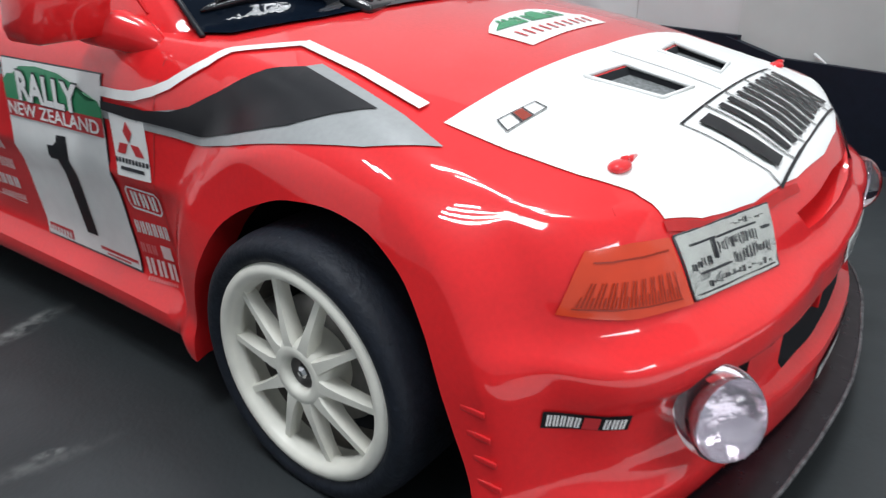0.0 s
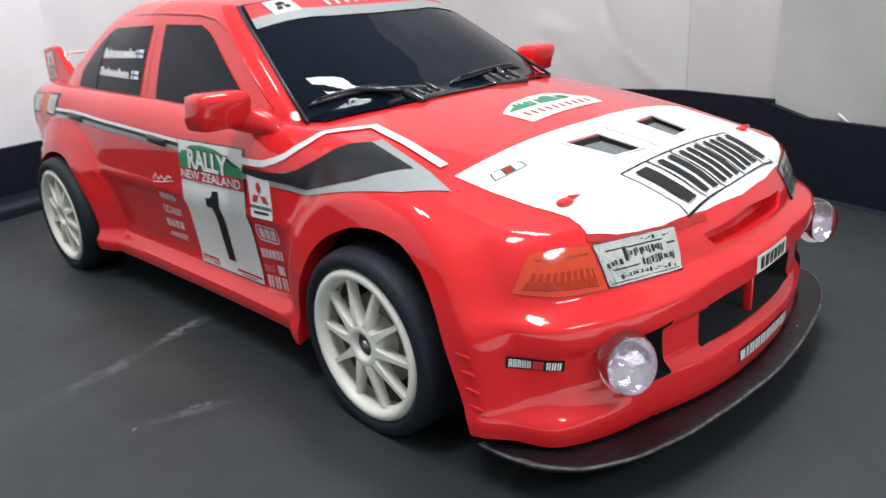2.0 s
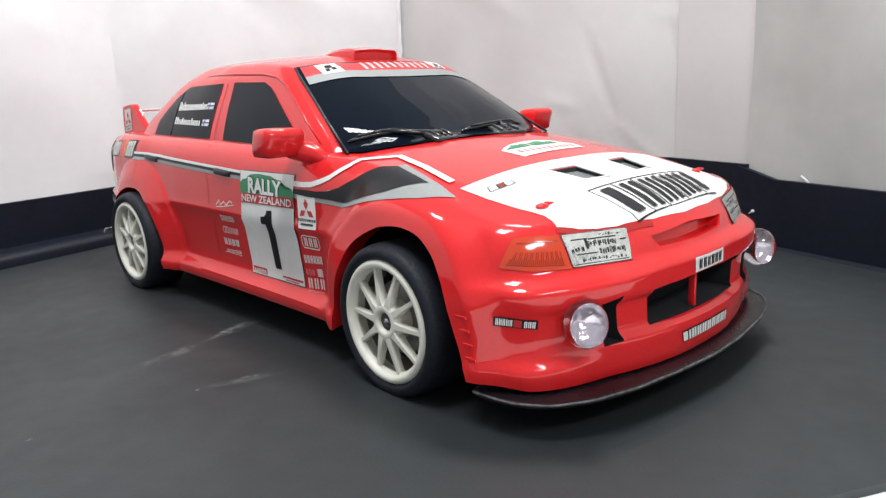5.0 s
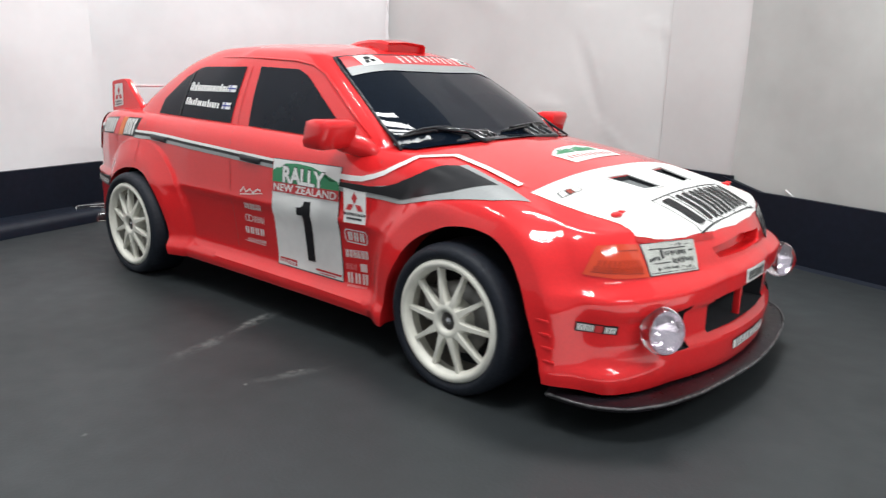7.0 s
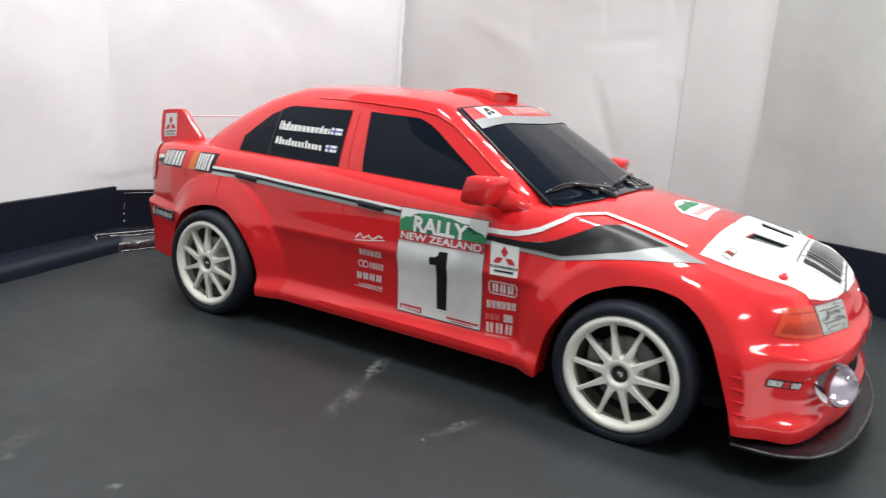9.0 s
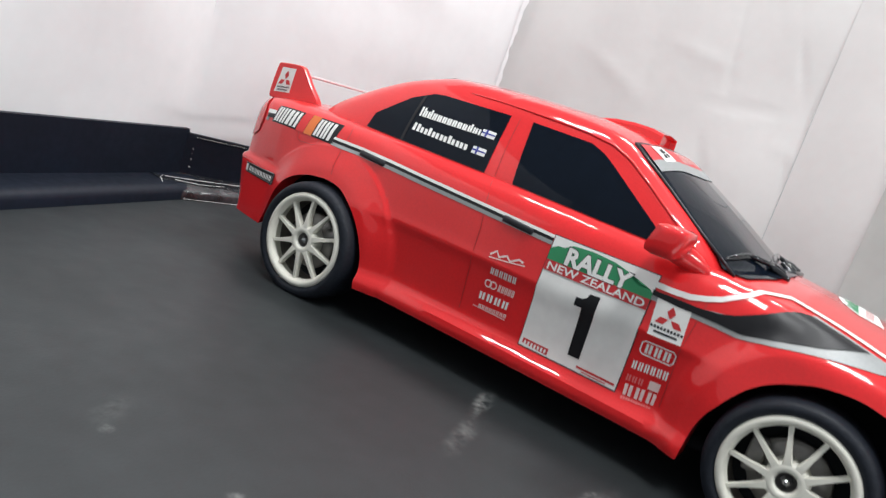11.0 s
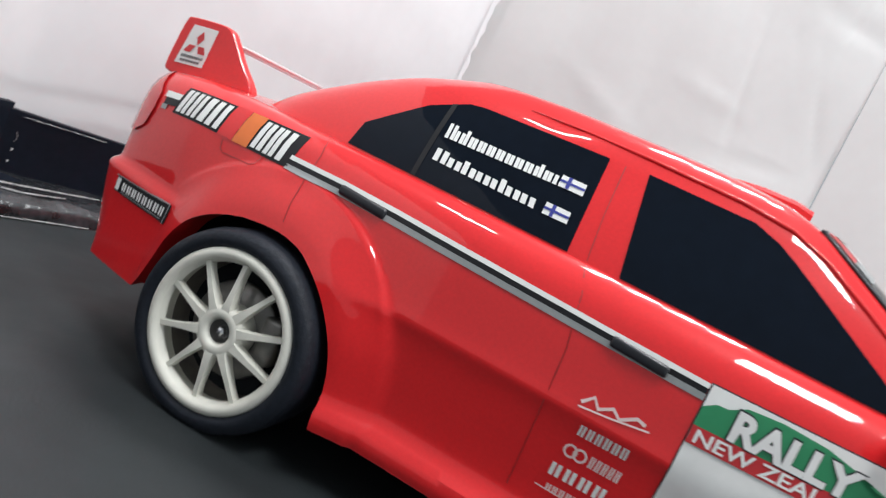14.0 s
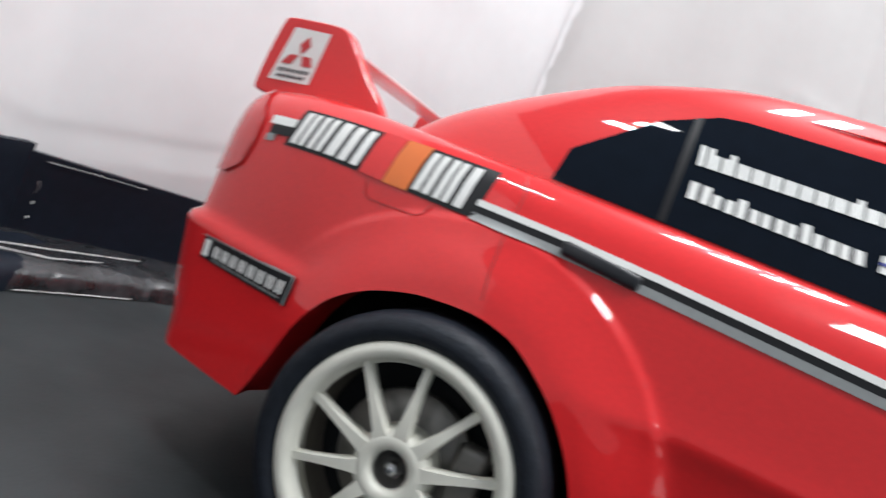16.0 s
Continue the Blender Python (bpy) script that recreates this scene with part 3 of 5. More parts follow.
sliver([along_tape(0.04, 0.19, 0.13), along_tape(-0.005, 0.14, 0.13), along_tape(-0.02, 0.06, 0.11), along_tape(-0.005, 0.02, 0.075), along_tape(0.01, -0.008, 0.025)], 0.006, "lifted_end")
# highlights along the tape's creases and the board edges, laid on as white slivers
sliver([along_tape(0.04, 0.16, 0.134), along_tape(0.3, 0.155, 0.131), along_tape(0.7, 0.16, 0.130)], 0.0035, "crease_glint")
sliver([along_tape(0.10, 0.12, 0.126), along_tape(0.28, 0.085, 0.119), along_tape(0.5, 0.10, 0.122)], 0.003, "crease_glint")
sliver([along_tape(0.12, -0.006, 0.024), along_tape(0.35, -0.006, 0.024), along_tape(0.6, -0.006, 0.022)], 0.002, "edge_glint")
sliver([along_corner(0.10, 0.085, 0.40), along_corner(0.35, 0.085, 0.405), along_corner(0.50, 0.085, 0.405)], 0.0012, "edge_glint")
for z0, z1 in ((0.27, 0.32), (0.225, 0.235), (0.165, 0.172)):
    sliver([along_corner(0.09, 0.095, z0), along_corner(0.10, 0.092, (z0 + z1) / 2), along_corner(0.09, 0.09, z1)], 0.004, "fleck")
# ragged paper strip over the corner where two sheets meet
bm = bmesh.new()
rows = []
for k in range(140):
    z = 0.55 + 3.6 * k / 139
    a = 0.012 + 0.006 * noise.noise((z * 2.3, 1.0, 0.0)) + 0.004 * noise.noise((z * 9, 4.0, 0.0))
    b = max(0.004, 0.022 + 0.03 * noise.noise((z * 1.9, 7.0, 0.0)) + 0.022 * noise.noise((z * 11, 2.0, 0.0)))
    cx, cy = -2.165, 2.17
    rows.append([bm.verts.new(p) for p in ((cx - 0.44 * a, cy - 0.90 * a, z), (cx + 0.005, cy - 0.005 + 0.008 * noise.noise((z * 3, 0, 5.0)), z), (cx + 0.97 * b, cy + 0.24 * b, z))])
for a, b in zip(rows, rows[1:]):
    for j in range(2):
        bm.faces.new((a[j], b[j], b[j + 1], a[j + 1]))
tagged(part("paper_edge", bm, LITPAPER), "ragged white paper edge in the corner of the walls", "paper edge", kind="structure")

# a bent scrap of wire on the front skirting and a paper scrap on the wall above it
def scrap(a, b, radius, ball):
    bm = bmesh.new()
    bmesh.ops.create_cone(bm, segments=8, radius1=radius, radius2=radius * 0.7, depth=(Vector(b) - Vector(a)).length, cap_ends=True)
    bmesh.ops.transform(bm, matrix=Matrix.Translation((Vector(a) + Vector(b)) / 2) @ (Vector(b) - Vector(a)).to_track_quat("Z", "Y").to_matrix().to_4x4(), verts=bm.verts)
    if ball:
        bmesh.ops.create_uvsphere(bm, u_segments=10, v_segments=6, radius=ball, matrix=Matrix.Translation(b))
    return bm


tagged(part("wire_scrap", scrap((1.155, 2.605, 0.195), (1.244, 2.545, 0.255), 0.005, 0.013), WHITE), "small white scrap of wire with a round end on black skirting", "wire")
tagged(part("paper_scrap", scrap((1.575, 2.52, 0.535), (1.650, 2.47, 0.495), 0.009, 0), PAPER), "small torn white paper scrap above the black skirting", "paper scrap")

# ---- the model car ----
from mathutils.bvhtree import BVHTree

car = empty("model_car")
tagged(car, "glossy red rally saloon model car with white and black decals", "model car")
shell = lower_shell()
roof = greenhouse()


def basis(way):
    d = Vector(way).normalized()
    u = d.cross(Vector((0, 0, 1)))
    if u.length < 0.05:
        u = Vector((0, 1, 0))
    u.normalize()
    return d, u, u.cross(d).normalized()


def cut_planes(bm, poly, way, only=None):
    """Slice the faces round a convex outline along its edges; returns the faces inside."""
    d, u, v = basis(way)
    flat = [(Vector(p).dot(u), Vector(p).dot(v)) for p in poly]
    cx, cy = sum(p[0] for p in flat) / len(flat), sum(p[1] for p in flat) / len(flat)
    reach = max(math.hypot(p[0] - cx, p[1] - cy) for p in flat) + 0.06

    def near():
        out = []
        for f in bm.faces:
            c = f.calc_center_median()
            if math.hypot(c.dot(u) - cx, c.dot(v) - cy) < reach and f.normal.dot(d) < -0.05 and (only is None or only(c)):
                out.append(f)
        return out

    for k in range(len(flat)):
        a, b = flat[k], flat[(k + 1) % len(flat)]
        along = u * (b[0] - a[0]) + v * (b[1] - a[1])
        no = along.cross(d).normalized()
        p = u * a[0] + v * a[1]
        faces = near()
        geom = list({e for f in faces for e in f.edges}) + list({w for f in faces for w in f.verts}) + faces
        bmesh.ops.bisect_plane(bm, geom=geom, plane_co=p, plane_no=no, dist=1e-5)
    bm.faces.ensure_lookup_table()
    bm.normal_update()
    inside = []
    for f in near():
        c = f.calc_center_median()
        q = (c.dot(u), c.dot(v))
        signs = [(b[0] - a[0]) * (q[1] - a[1]) - (b[1] - a[1]) * (q[0] - a[0]) for a, b in zip(flat, flat[1:] + flat[:1])]
        if all(s > 0 for s in signs) or all(s < 0 for s in signs):
            inside.append(f)
    return inside


def opening(bm, poly, way, depth, back=1, wall=0, shrink=1.0, only=None):
    """A recess with real walls through the shell."""
    inside = cut_planes(bm, poly, way, only)
    if not inside:
        return
    ext = bmesh.ops.extrude_face_region(bm, geom=inside)
    bmesh.ops.delete(bm, geom=inside, context="FACES")
    vs = [g for g in ext["geom"] if isinstance(g, bmesh.types.BMVert)]
    fs = [g for g in ext["geom"] if isinstance(g, bmesh.types.BMFace)]
    bmesh.ops.translate(bm, vec=Vector(way).normalized() * depth, verts=vs)
    if shrink != 1.0:
        mid = sum((v.co for v in vs), Vector()) / len(vs)
        for v in vs:
            v.co = mid + (v.co - mid) * shrink
    for f in fs:
        f.material_index = back
    for f in {f for v in vs for f in v.link_faces} - set(fs):
        f.material_index = wall


# lamp, grille and bonnet openings go through the shell
FRONT = (-1, 0, 0)
VENTS = [[(1.555, s * 0.29, 0.9), (1.575, s * 0.115, 0.9), (1.745, s * 0.105, 0.9), (1.725, s * 0.25, 0.9)] for s in (-1, 1)]
tree_body = BVHTree.FromBMesh(shell)
tree_roof = BVHTree.FromBMesh(roof)
bmesh.ops.recalc_face_normals(shell, faces=shell.faces)
shell.normal_update()
for poly in VENTS:
    opening(shell, poly, (0.35, 0, -1), 0.018, back=2, wall=1, shrink=0.97)
opening(shell, [(2.1, -0.355, 0.472), (2.1, 0, 0.484), (2.1, 0.355, 0.472), (2.1, 0.345, 0.328), (2.1, 0, 0.328), (2.1, -0.345, 0.328)], FRONT, 0.16, wall=1)
for s in (-1, 1):
    opening(shell, [(2.0, s * 0.605, 0.465), (2.0, s * 0.525, 0.485), (2.0, s * 0.50, 0.305), (2.0, s * 0.585, 0.30)], FRONT, 0.12, wall=1)
opening(shell, [(2.0, -0.285, 0.655), (2.0, 0, 0.672), (2.0, 0.285, 0.655), (2.0, 0.235, 0.60), (2.0, 0, 0.606), (2.0, -0.235, 0.60)], FRONT, 0.06, back=0)
body = part("body", sharp(shell, 42), [RED, HOLE, VENT], car, "glossy red body shell with flared arches")
part("cabin", sharp(roof, 50), RED, car, "red roof and window pillars")


def drape(bm, way, lift, step=0.05, trees=None):
    """Cut a flat mesh finely and lay it on the shell along a direction."""
    d, u, v = basis(way)
    for axis in (u, v):
        vals = [w.co.dot(axis) for w in bm.verts]
        lo, hi = min(vals), max(vals)
        k = math.ceil((lo + 1e-4) / step)
        while k * step < hi:
            bmesh.ops.bisect_plane(bm, geom=bm.verts[:] + bm.edges[:] + bm.faces[:], plane_co=axis * (k * step), plane_no=axis, dist=1e-6)
            k += 1
    for w in bm.verts:
        best = None
        for tree in trees or (tree_body, tree_roof):
            hit = tree.ray_cast(w.co - d * (w.co.dot(d) + 6), d)
            if hit[0] is not None and (best is None or hit[3] < best[3]):
                best = hit
        if best:
            n = best[1] if best[1].dot(d) < 0 else -best[1]
            w.co = best[0] + n * lift
        else:
            near = min((t.find_nearest(w.co) for t in trees or (tree_body, tree_roof)), key=lambda h: h[3])
            w.co = near[0] - d * lift
    bmesh.ops.remove_doubles(bm, verts=bm.verts, dist=1e-5)
    return bm


def flat_face(points):
    bm = bmesh.new()
    f = bm.faces.new([bm.verts.new(p) for p in points])
    bmesh.ops.triangulate(bm, faces=[f])
    return bm


LAY = 0.0025
SIDE, TOP = (0, 1, 0), (0, 0, -1)


def decal(name, points, mat, way, layer=1, parent=None, label="", holes=(), step=0.05, trees=None):
    d, u, v = basis(way)
    bm = flat_face([u * Vector(p).dot(u) + v * Vector(p).dot(v) for p in points])
    bmesh.ops.recalc_face_normals(bm, faces=bm.faces)
    if bm.faces[:] and next(iter(bm.faces)).normal.dot(d) > 0:
        bmesh.ops.reverse_faces(bm, faces=bm.faces)
    bm.normal_update()
    for hole in holes:
        inside = cut_planes(bm, hole, way)
        bmesh.ops.delete(bm, geom=inside, context="FACES")
        bm.normal_update()
    return part(name, drape(bm, way, LAY * layer, step, trees), mat, parent or car, label)


def on_side(pts, y=-0.9):
    return [(x, y, z) for x, z in pts]


def on_top(pts, z=1.0):
    return [(x, y, z) for x, y in pts]


def in_quad(quad, s, t):
    """Quad corners: top left, top right, bottom right, bottom left; s to the right, t down."""
    a, b, c, d = (Vector(p) for p in quad)
    return (a * (1 - s) + b * s) * (1 - t) + (d * (1 - s) + c * s) * t


def bars(quad, cells, mat, way, layer, parent, name="lettering", lean=0.0, trees=None):
    """Plain upright bars: cells of (start, end, top, bottom) in the quad."""
    bm = bmesh.new()
    d, u, v = basis(way)
    for s0, s1, t0, t1 in cells:
        ps = [in_quad(quad, s0 + lean * (1 - t0), t0), in_quad(quad, s1 + lean * (1 - t0), t0), in_quad(quad, s1 + lean * (1 - t1), t1), in_quad(quad, s0 + lean * (1 - t1), t1)]
        bm.faces.new([bm.verts.new(u * p.dot(u) + v * p.dot(v)) for p in ps])
    for f in bm.faces:
        f.normal_update()
        if f.normal.dot(d) > 0:
            f.normal_flip()
    ob = part(name, drape(bm, way, LAY * layer, 0.06, trees), mat, parent)
    return tagged(ob, kind="stuff") if len(cells) > 3 else ob


def word(n, gap=0.25, t0=0.0, t1=1.0, double=True):
    """n letter cells, each of one or two strokes."""
    out = []
    for k in range(n):
        a, b = (k + gap * 0.3) / n, (k + 1 - gap * 0.3) / n
        if double:
            w = (b - a) * 0.40
            out += [(a, a + w, t0, t1), (b - w, b, t0, t1)]
        else:
            out.append((a, b, t0, t1))
    return out


def ragged(cells, seed, caps=(0,), tail=0.0):
    """Letter bars of uneven height: taller where capitals stand, lower for small letters."""
    rng = random.Random(seed)
    out = []
    for k, (a, b, t0, t1) in enumerate(cells):
        tall = k // 2 in caps or rng.random() < 0.18
        out.append((a, b, t0 if tall else t0 + 0.28 * (t1 - t0), t1 - rng.random() * tail))
    return out


def lettering(text, quad, mat, way, layer, parent, bold=0.0, lean=0.0, name="lettering"):
    """Real words, in the built-in font, fitted to a quad."""
    cu = bpy.data.curves.new("words", "FONT")
    cu.body, cu.size, cu.offset, cu.resolution_u = text, 1.0, bold, 4
    ob = bpy.data.objects.new("words", cu)
    scene.collection.objects.link(ob)
    bpy.context.view_layer.update()
    me = ob.evaluated_get(bpy.context.evaluated_depsgraph_get()).to_mesh()
    bm = bmesh.new()
    bm.from_mesh(me)
    bpy.data.objects.remove(ob)
    bpy.data.curves.remove(cu)
    xs, ys = [w.co.x for w in bm.verts], [w.co.y for w in bm.verts]
    x0, x1, y0, y1 = min(xs), max(xs), min(ys), max(ys)
    d, u, v = basis(way)
    for w in bm.verts:
        p = in_quad(quad, (w.co.x - x0) / (x1 - x0) + lean * (w.co.y - y0), 1 - (w.co.y - y0) / (y1 - y0))
        w.co = u * p.dot(u) + v * p.dot(v)
    for f in bm.faces:
        f.normal_update()
        if f.normal.dot(d) > 0:
            f.normal_flip()
    return part(name, drape(bm, way, LAY * layer, 0.08), mat, parent)


def ribbon(points, width, mat, way, layer, name, label="", parent=None):
    """A stripe of constant width along points."""
    d, u, v = basis(way)
    flat = [(Vector(p).dot(u), Vector(p).dot(v)) for p in points]
    left, right = [], []
    for k, p in enumerate(flat):
        a, b = flat[max(k - 1, 0)], flat[min(k + 1, len(flat) - 1)]
        ln = math.hypot(b[0] - a[0], b[1] - a[1])
        nx, ny = -(b[1] - a[1]) / ln * width / 2, (b[0] - a[0]) / ln * width / 2
        left.append((p[0] + nx, p[1] + ny))
        right.append((p[0] - nx, p[1] - ny))
    bm = bmesh.new()
    for k in range(len(flat) - 1):
        bm.faces.new([bm.verts.new(u * q[0] + v * q[1]) for q in (left[k], left[k + 1], right[k + 1], right[k])])
    bmesh.ops.remove_doubles(bm, verts=bm.verts, dist=1e-5)
    for f in bm.faces:
        f.normal_update()
        if f.normal.dot(d) > 0:
            f.normal_flip()
    return part(name, drape(bm, way, LAY * layer, 0.05), mat, parent or car, label)

# ---- windows ----
REAR_WINDOW = [(-1.262, 0.992), (-1.255, 1.075), (-1.10, 1.215), (-0.985, 1.27), (-0.93, 1.278), (-0.50, 1.287), (-0.474, 0.984)]
FRONT_WINDOW = [(-0.375, 1.29), (-0.05, 1.283), (0.03, 1.255), (0.09, 1.222), (0.39, 1.035), (0.485, 0.962), (-0.31, 0.981)]
for s in (-1, 1):
    way = (0, -s, 0)
    w = decal("side_window", [(x, s * 0.8, z) for x, z in REAR_WINDOW], GLASS, way, 1.2, label="dark tinted rear side window", trees=(tree_roof, tree_body))
    decal("window_divider", [(x, s * 0.8, z) for x, z in ((-1.035, 1.246), (-1.018, 1.252), (-1.0, 0.99), (-1.017, 0.99))], BLACK, way, 2.4, parent=w, trees=(tree_roof, tree_body))
    decal("side_window", [(x, s * 0.8, z) for x, z in FRONT_WINDOW], GLASS, way, 1.2, label="dark tinted front side window", trees=(tree_roof, tree_body))

SCREEN = [(0.115, -0.545, 1.4), (0.185, -0.25, 1.4), (0.205, 0.0, 1.4), (0.185, 0.25, 1.4), (0.115, 0.545, 1.4),
          (0.36, 0.612, 1.4), (0.755, 0.715, 1.4), (0.825, 0.675, 1.4), (0.905, 0.45, 1.4), (0.94, 0.22, 1.4), (0.95, 0, 1.4), (0.94, -0.22, 1.4), (0.905, -0.45, 1.4), (0.825, -0.675, 1.4), (0.755, -0.715, 1.4), (0.36, -0.612, 1.4)]
windscreen = decal("windscreen", SCREEN, GLASS, TOP, 3.2, label="dark tinted windscreen with black edge", step=0.02)
decal("sun_strip", [(0.140, -0.525, 1), (0.200, -0.25, 1), (0.216, 0, 1), (0.200, 0.25, 1), (0.140, 0.525, 1), (0.234, 0.555, 1), (0.295, 0.25, 1), (0.312, 0, 1), (0.295, -0.25, 1), (0.234, -0.555, 1)],
               REDDEC, TOP, 4.0, parent=windscreen, label="red sun strip with white marks", step=0.02)
decal("sun_strip", [(0.229, -0.554, 1), (0.290, -0.25, 1), (0.307, 0, 1), (0.290, 0.25, 1), (0.229, 0.554, 1), (0.290, 0.573, 1), (0.355, 0.25, 1), (0.374, 0, 1), (0.355, -0.25, 1), (0.290, -0.573, 1)],
      SILVER, TOP, 4.7, parent=windscreen, label="silver grey lower sun strip", step=0.02)
bars([(0.208, -0.22, 1), (0.200, 0.28, 1), (0.286, 0.28, 1), (0.294, -0.22, 1)], word(10, 1.1, 0.1, 0.9), WHITE, TOP, 5.2, windscreen)
for y in (-0.40, 0.37):
    bars([(0.168, y - 0.06, 1), (0.168 - 0.018 * np.sign(y), y + 0.06, 1), (0.262 - 0.018 * np.sign(y), y + 0.06, 1), (0.262, y - 0.06, 1)], [(0, 1, 0, 1)], WHITE, TOP, 5.2, windscreen, "white_badge_field")
    bars([(0.192, y - 0.02, 1), (0.192, y + 0.02, 1), (0.252, y + 0.035, 1), (0.252, y - 0.035, 1)], [(0.1, 0.9, 0.1, 0.5), (0, 0.4, 0.6, 0.95), (0.6, 1, 0.6, 0.95)], BLACK, TOP, 5.9, windscreen, "badge_mark")
decal("rear_window", [(-1.02, -0.40, 1), (-1.04, 0, 1), (-1.02, 0.40, 1), (-1.5, 0.52, 1), (-1.56, 0, 1), (-1.5, -0.52, 1)], GLASS, TOP, 1.5, label="dark tinted rear window")


def surface(p, way, lift=0.0):
    """The place where a ray through p meets the shell."""
    d = Vector(way).normalized()
    best = None
    for tree in (tree_body, tree_roof):
        h = tree.ray_cast(Vector(p) - d * 4, d)
        if h[0] is not None and (best is None or h[3] < best[3]):
            best = h
    n = best[1] if best[1].dot(d) < 0 else -best[1]
    return best[0] + n * lift


def tube(points, radius, n=8):
    """A rod along points with rounded ends."""
    bm = bmesh.new()
    rings = []
    pts = [Vector(p) for p in points]
    for k, p in enumerate(pts):
        t = (pts[min(k + 1, len(pts) - 1)] - pts[max(k - 1, 0)]).normalized()
        a = t.orthogonal().normalized()
        a = (Vector((0, 0, 1)) - t * t.z).normalized() if abs(t.z) < 0.9 else a
        b = t.cross(a)
        r = radius[k] if isinstance(radius, (list, tuple)) else radius
        rings.append([bm.verts.new(p + (a * math.cos(q) + b * math.sin(q)) * r) for q in (2 * math.pi * j / n for j in range(n))])
    for x, y in zip(rings, rings[1:]):
        for j in range(n):
            bm.faces.new((x[j], x[(j + 1) % n], y[(j + 1) % n], y[j]))
    bm.faces.new(rings[0][::-1])
    bm.faces.new(rings[-1])
    return bm


# rubber edge of the windscreen
for side in (-1, 1):
    edge = [surface((x, side * y, 1), TOP, 0.004) for x, y in ((0.775, 0.722), (0.57, 0.667), (0.37, 0.612), (0.22, 0.572), (0.125, 0.54))]
    part("window_seal", tube(edge, 0.0075), TRIM, windscreen, "black rubber seal")
edge = [surface((0.125 + 0.072 * (1 - (y / 0.54) ** 2), y, 1), TOP, 0.003) for y in np.linspace(-0.54, 0.54, 13)]
part("window_seal", tube(edge, 0.007), TRIM, windscreen, "black rubber seal")


def wiper(a, b, pivot, turn):
    """A flat tapered blade from a to b, an arm to the pivot and a ribbed pivot housing at the screen's foot."""
    a, b, pivot = Vector(a), Vector(b), Vector(pivot)
    mid = a.lerp(b, 0.6)
    w = part("wiper", tube([surface(pivot, TOP, 0.024), surface(pivot.lerp(mid, 0.45), TOP, 0.030), surface(mid, TOP, 0.022)], [0.017, 0.014, 0.010]), WIPER, car, "glossy black windscreen wiper")
    bm = tube([surface(a.lerp(b, s), TOP, 0.012) for s in np.linspace(0, 1, 13)], [0.003, 0.009, 0.012, 0.014, 0.015, 0.016, 0.016, 0.016, 0.015, 0.014, 0.012, 0.009, 0.003])
    part("blade", bm, WIPER, w)
    part("blade_spine", tube([surface(a.lerp(b, s), TOP, 0.028) for s in np.linspace(0.12, 0.88, 7)], [0.003, 0.005, 0.006, 0.006, 0.006, 0.005, 0.003]), WIPER, w)
    at = surface(pivot, TOP, 0.008)
    spin = Matrix.Rotation(radians(turn), 4, "Z")
    lie = Matrix.Rotation(radians(20), 4, "Y")
    part("pivot_housing", box(0.10, 0.20, 0.030, at, 0.011, spin @ lie), WIPER, w)
    for k in (-0.055, 0.0, 0.055):
        p = at + spin @ Vector((-0.005, k, 0.018))
        part("housing_rib", box(0.075, 0.020, 0.016, p, 0.006, spin @ lie), WIPER, w)
    return w


wiper((0.700, -0.665, 1), (0.795, -0.355, 1), (0.880, -0.235, 1), 14)
wiper((0.838, -0.060, 1), (0.780, 0.475, 1), (0.905, 0.215, 1), -6)

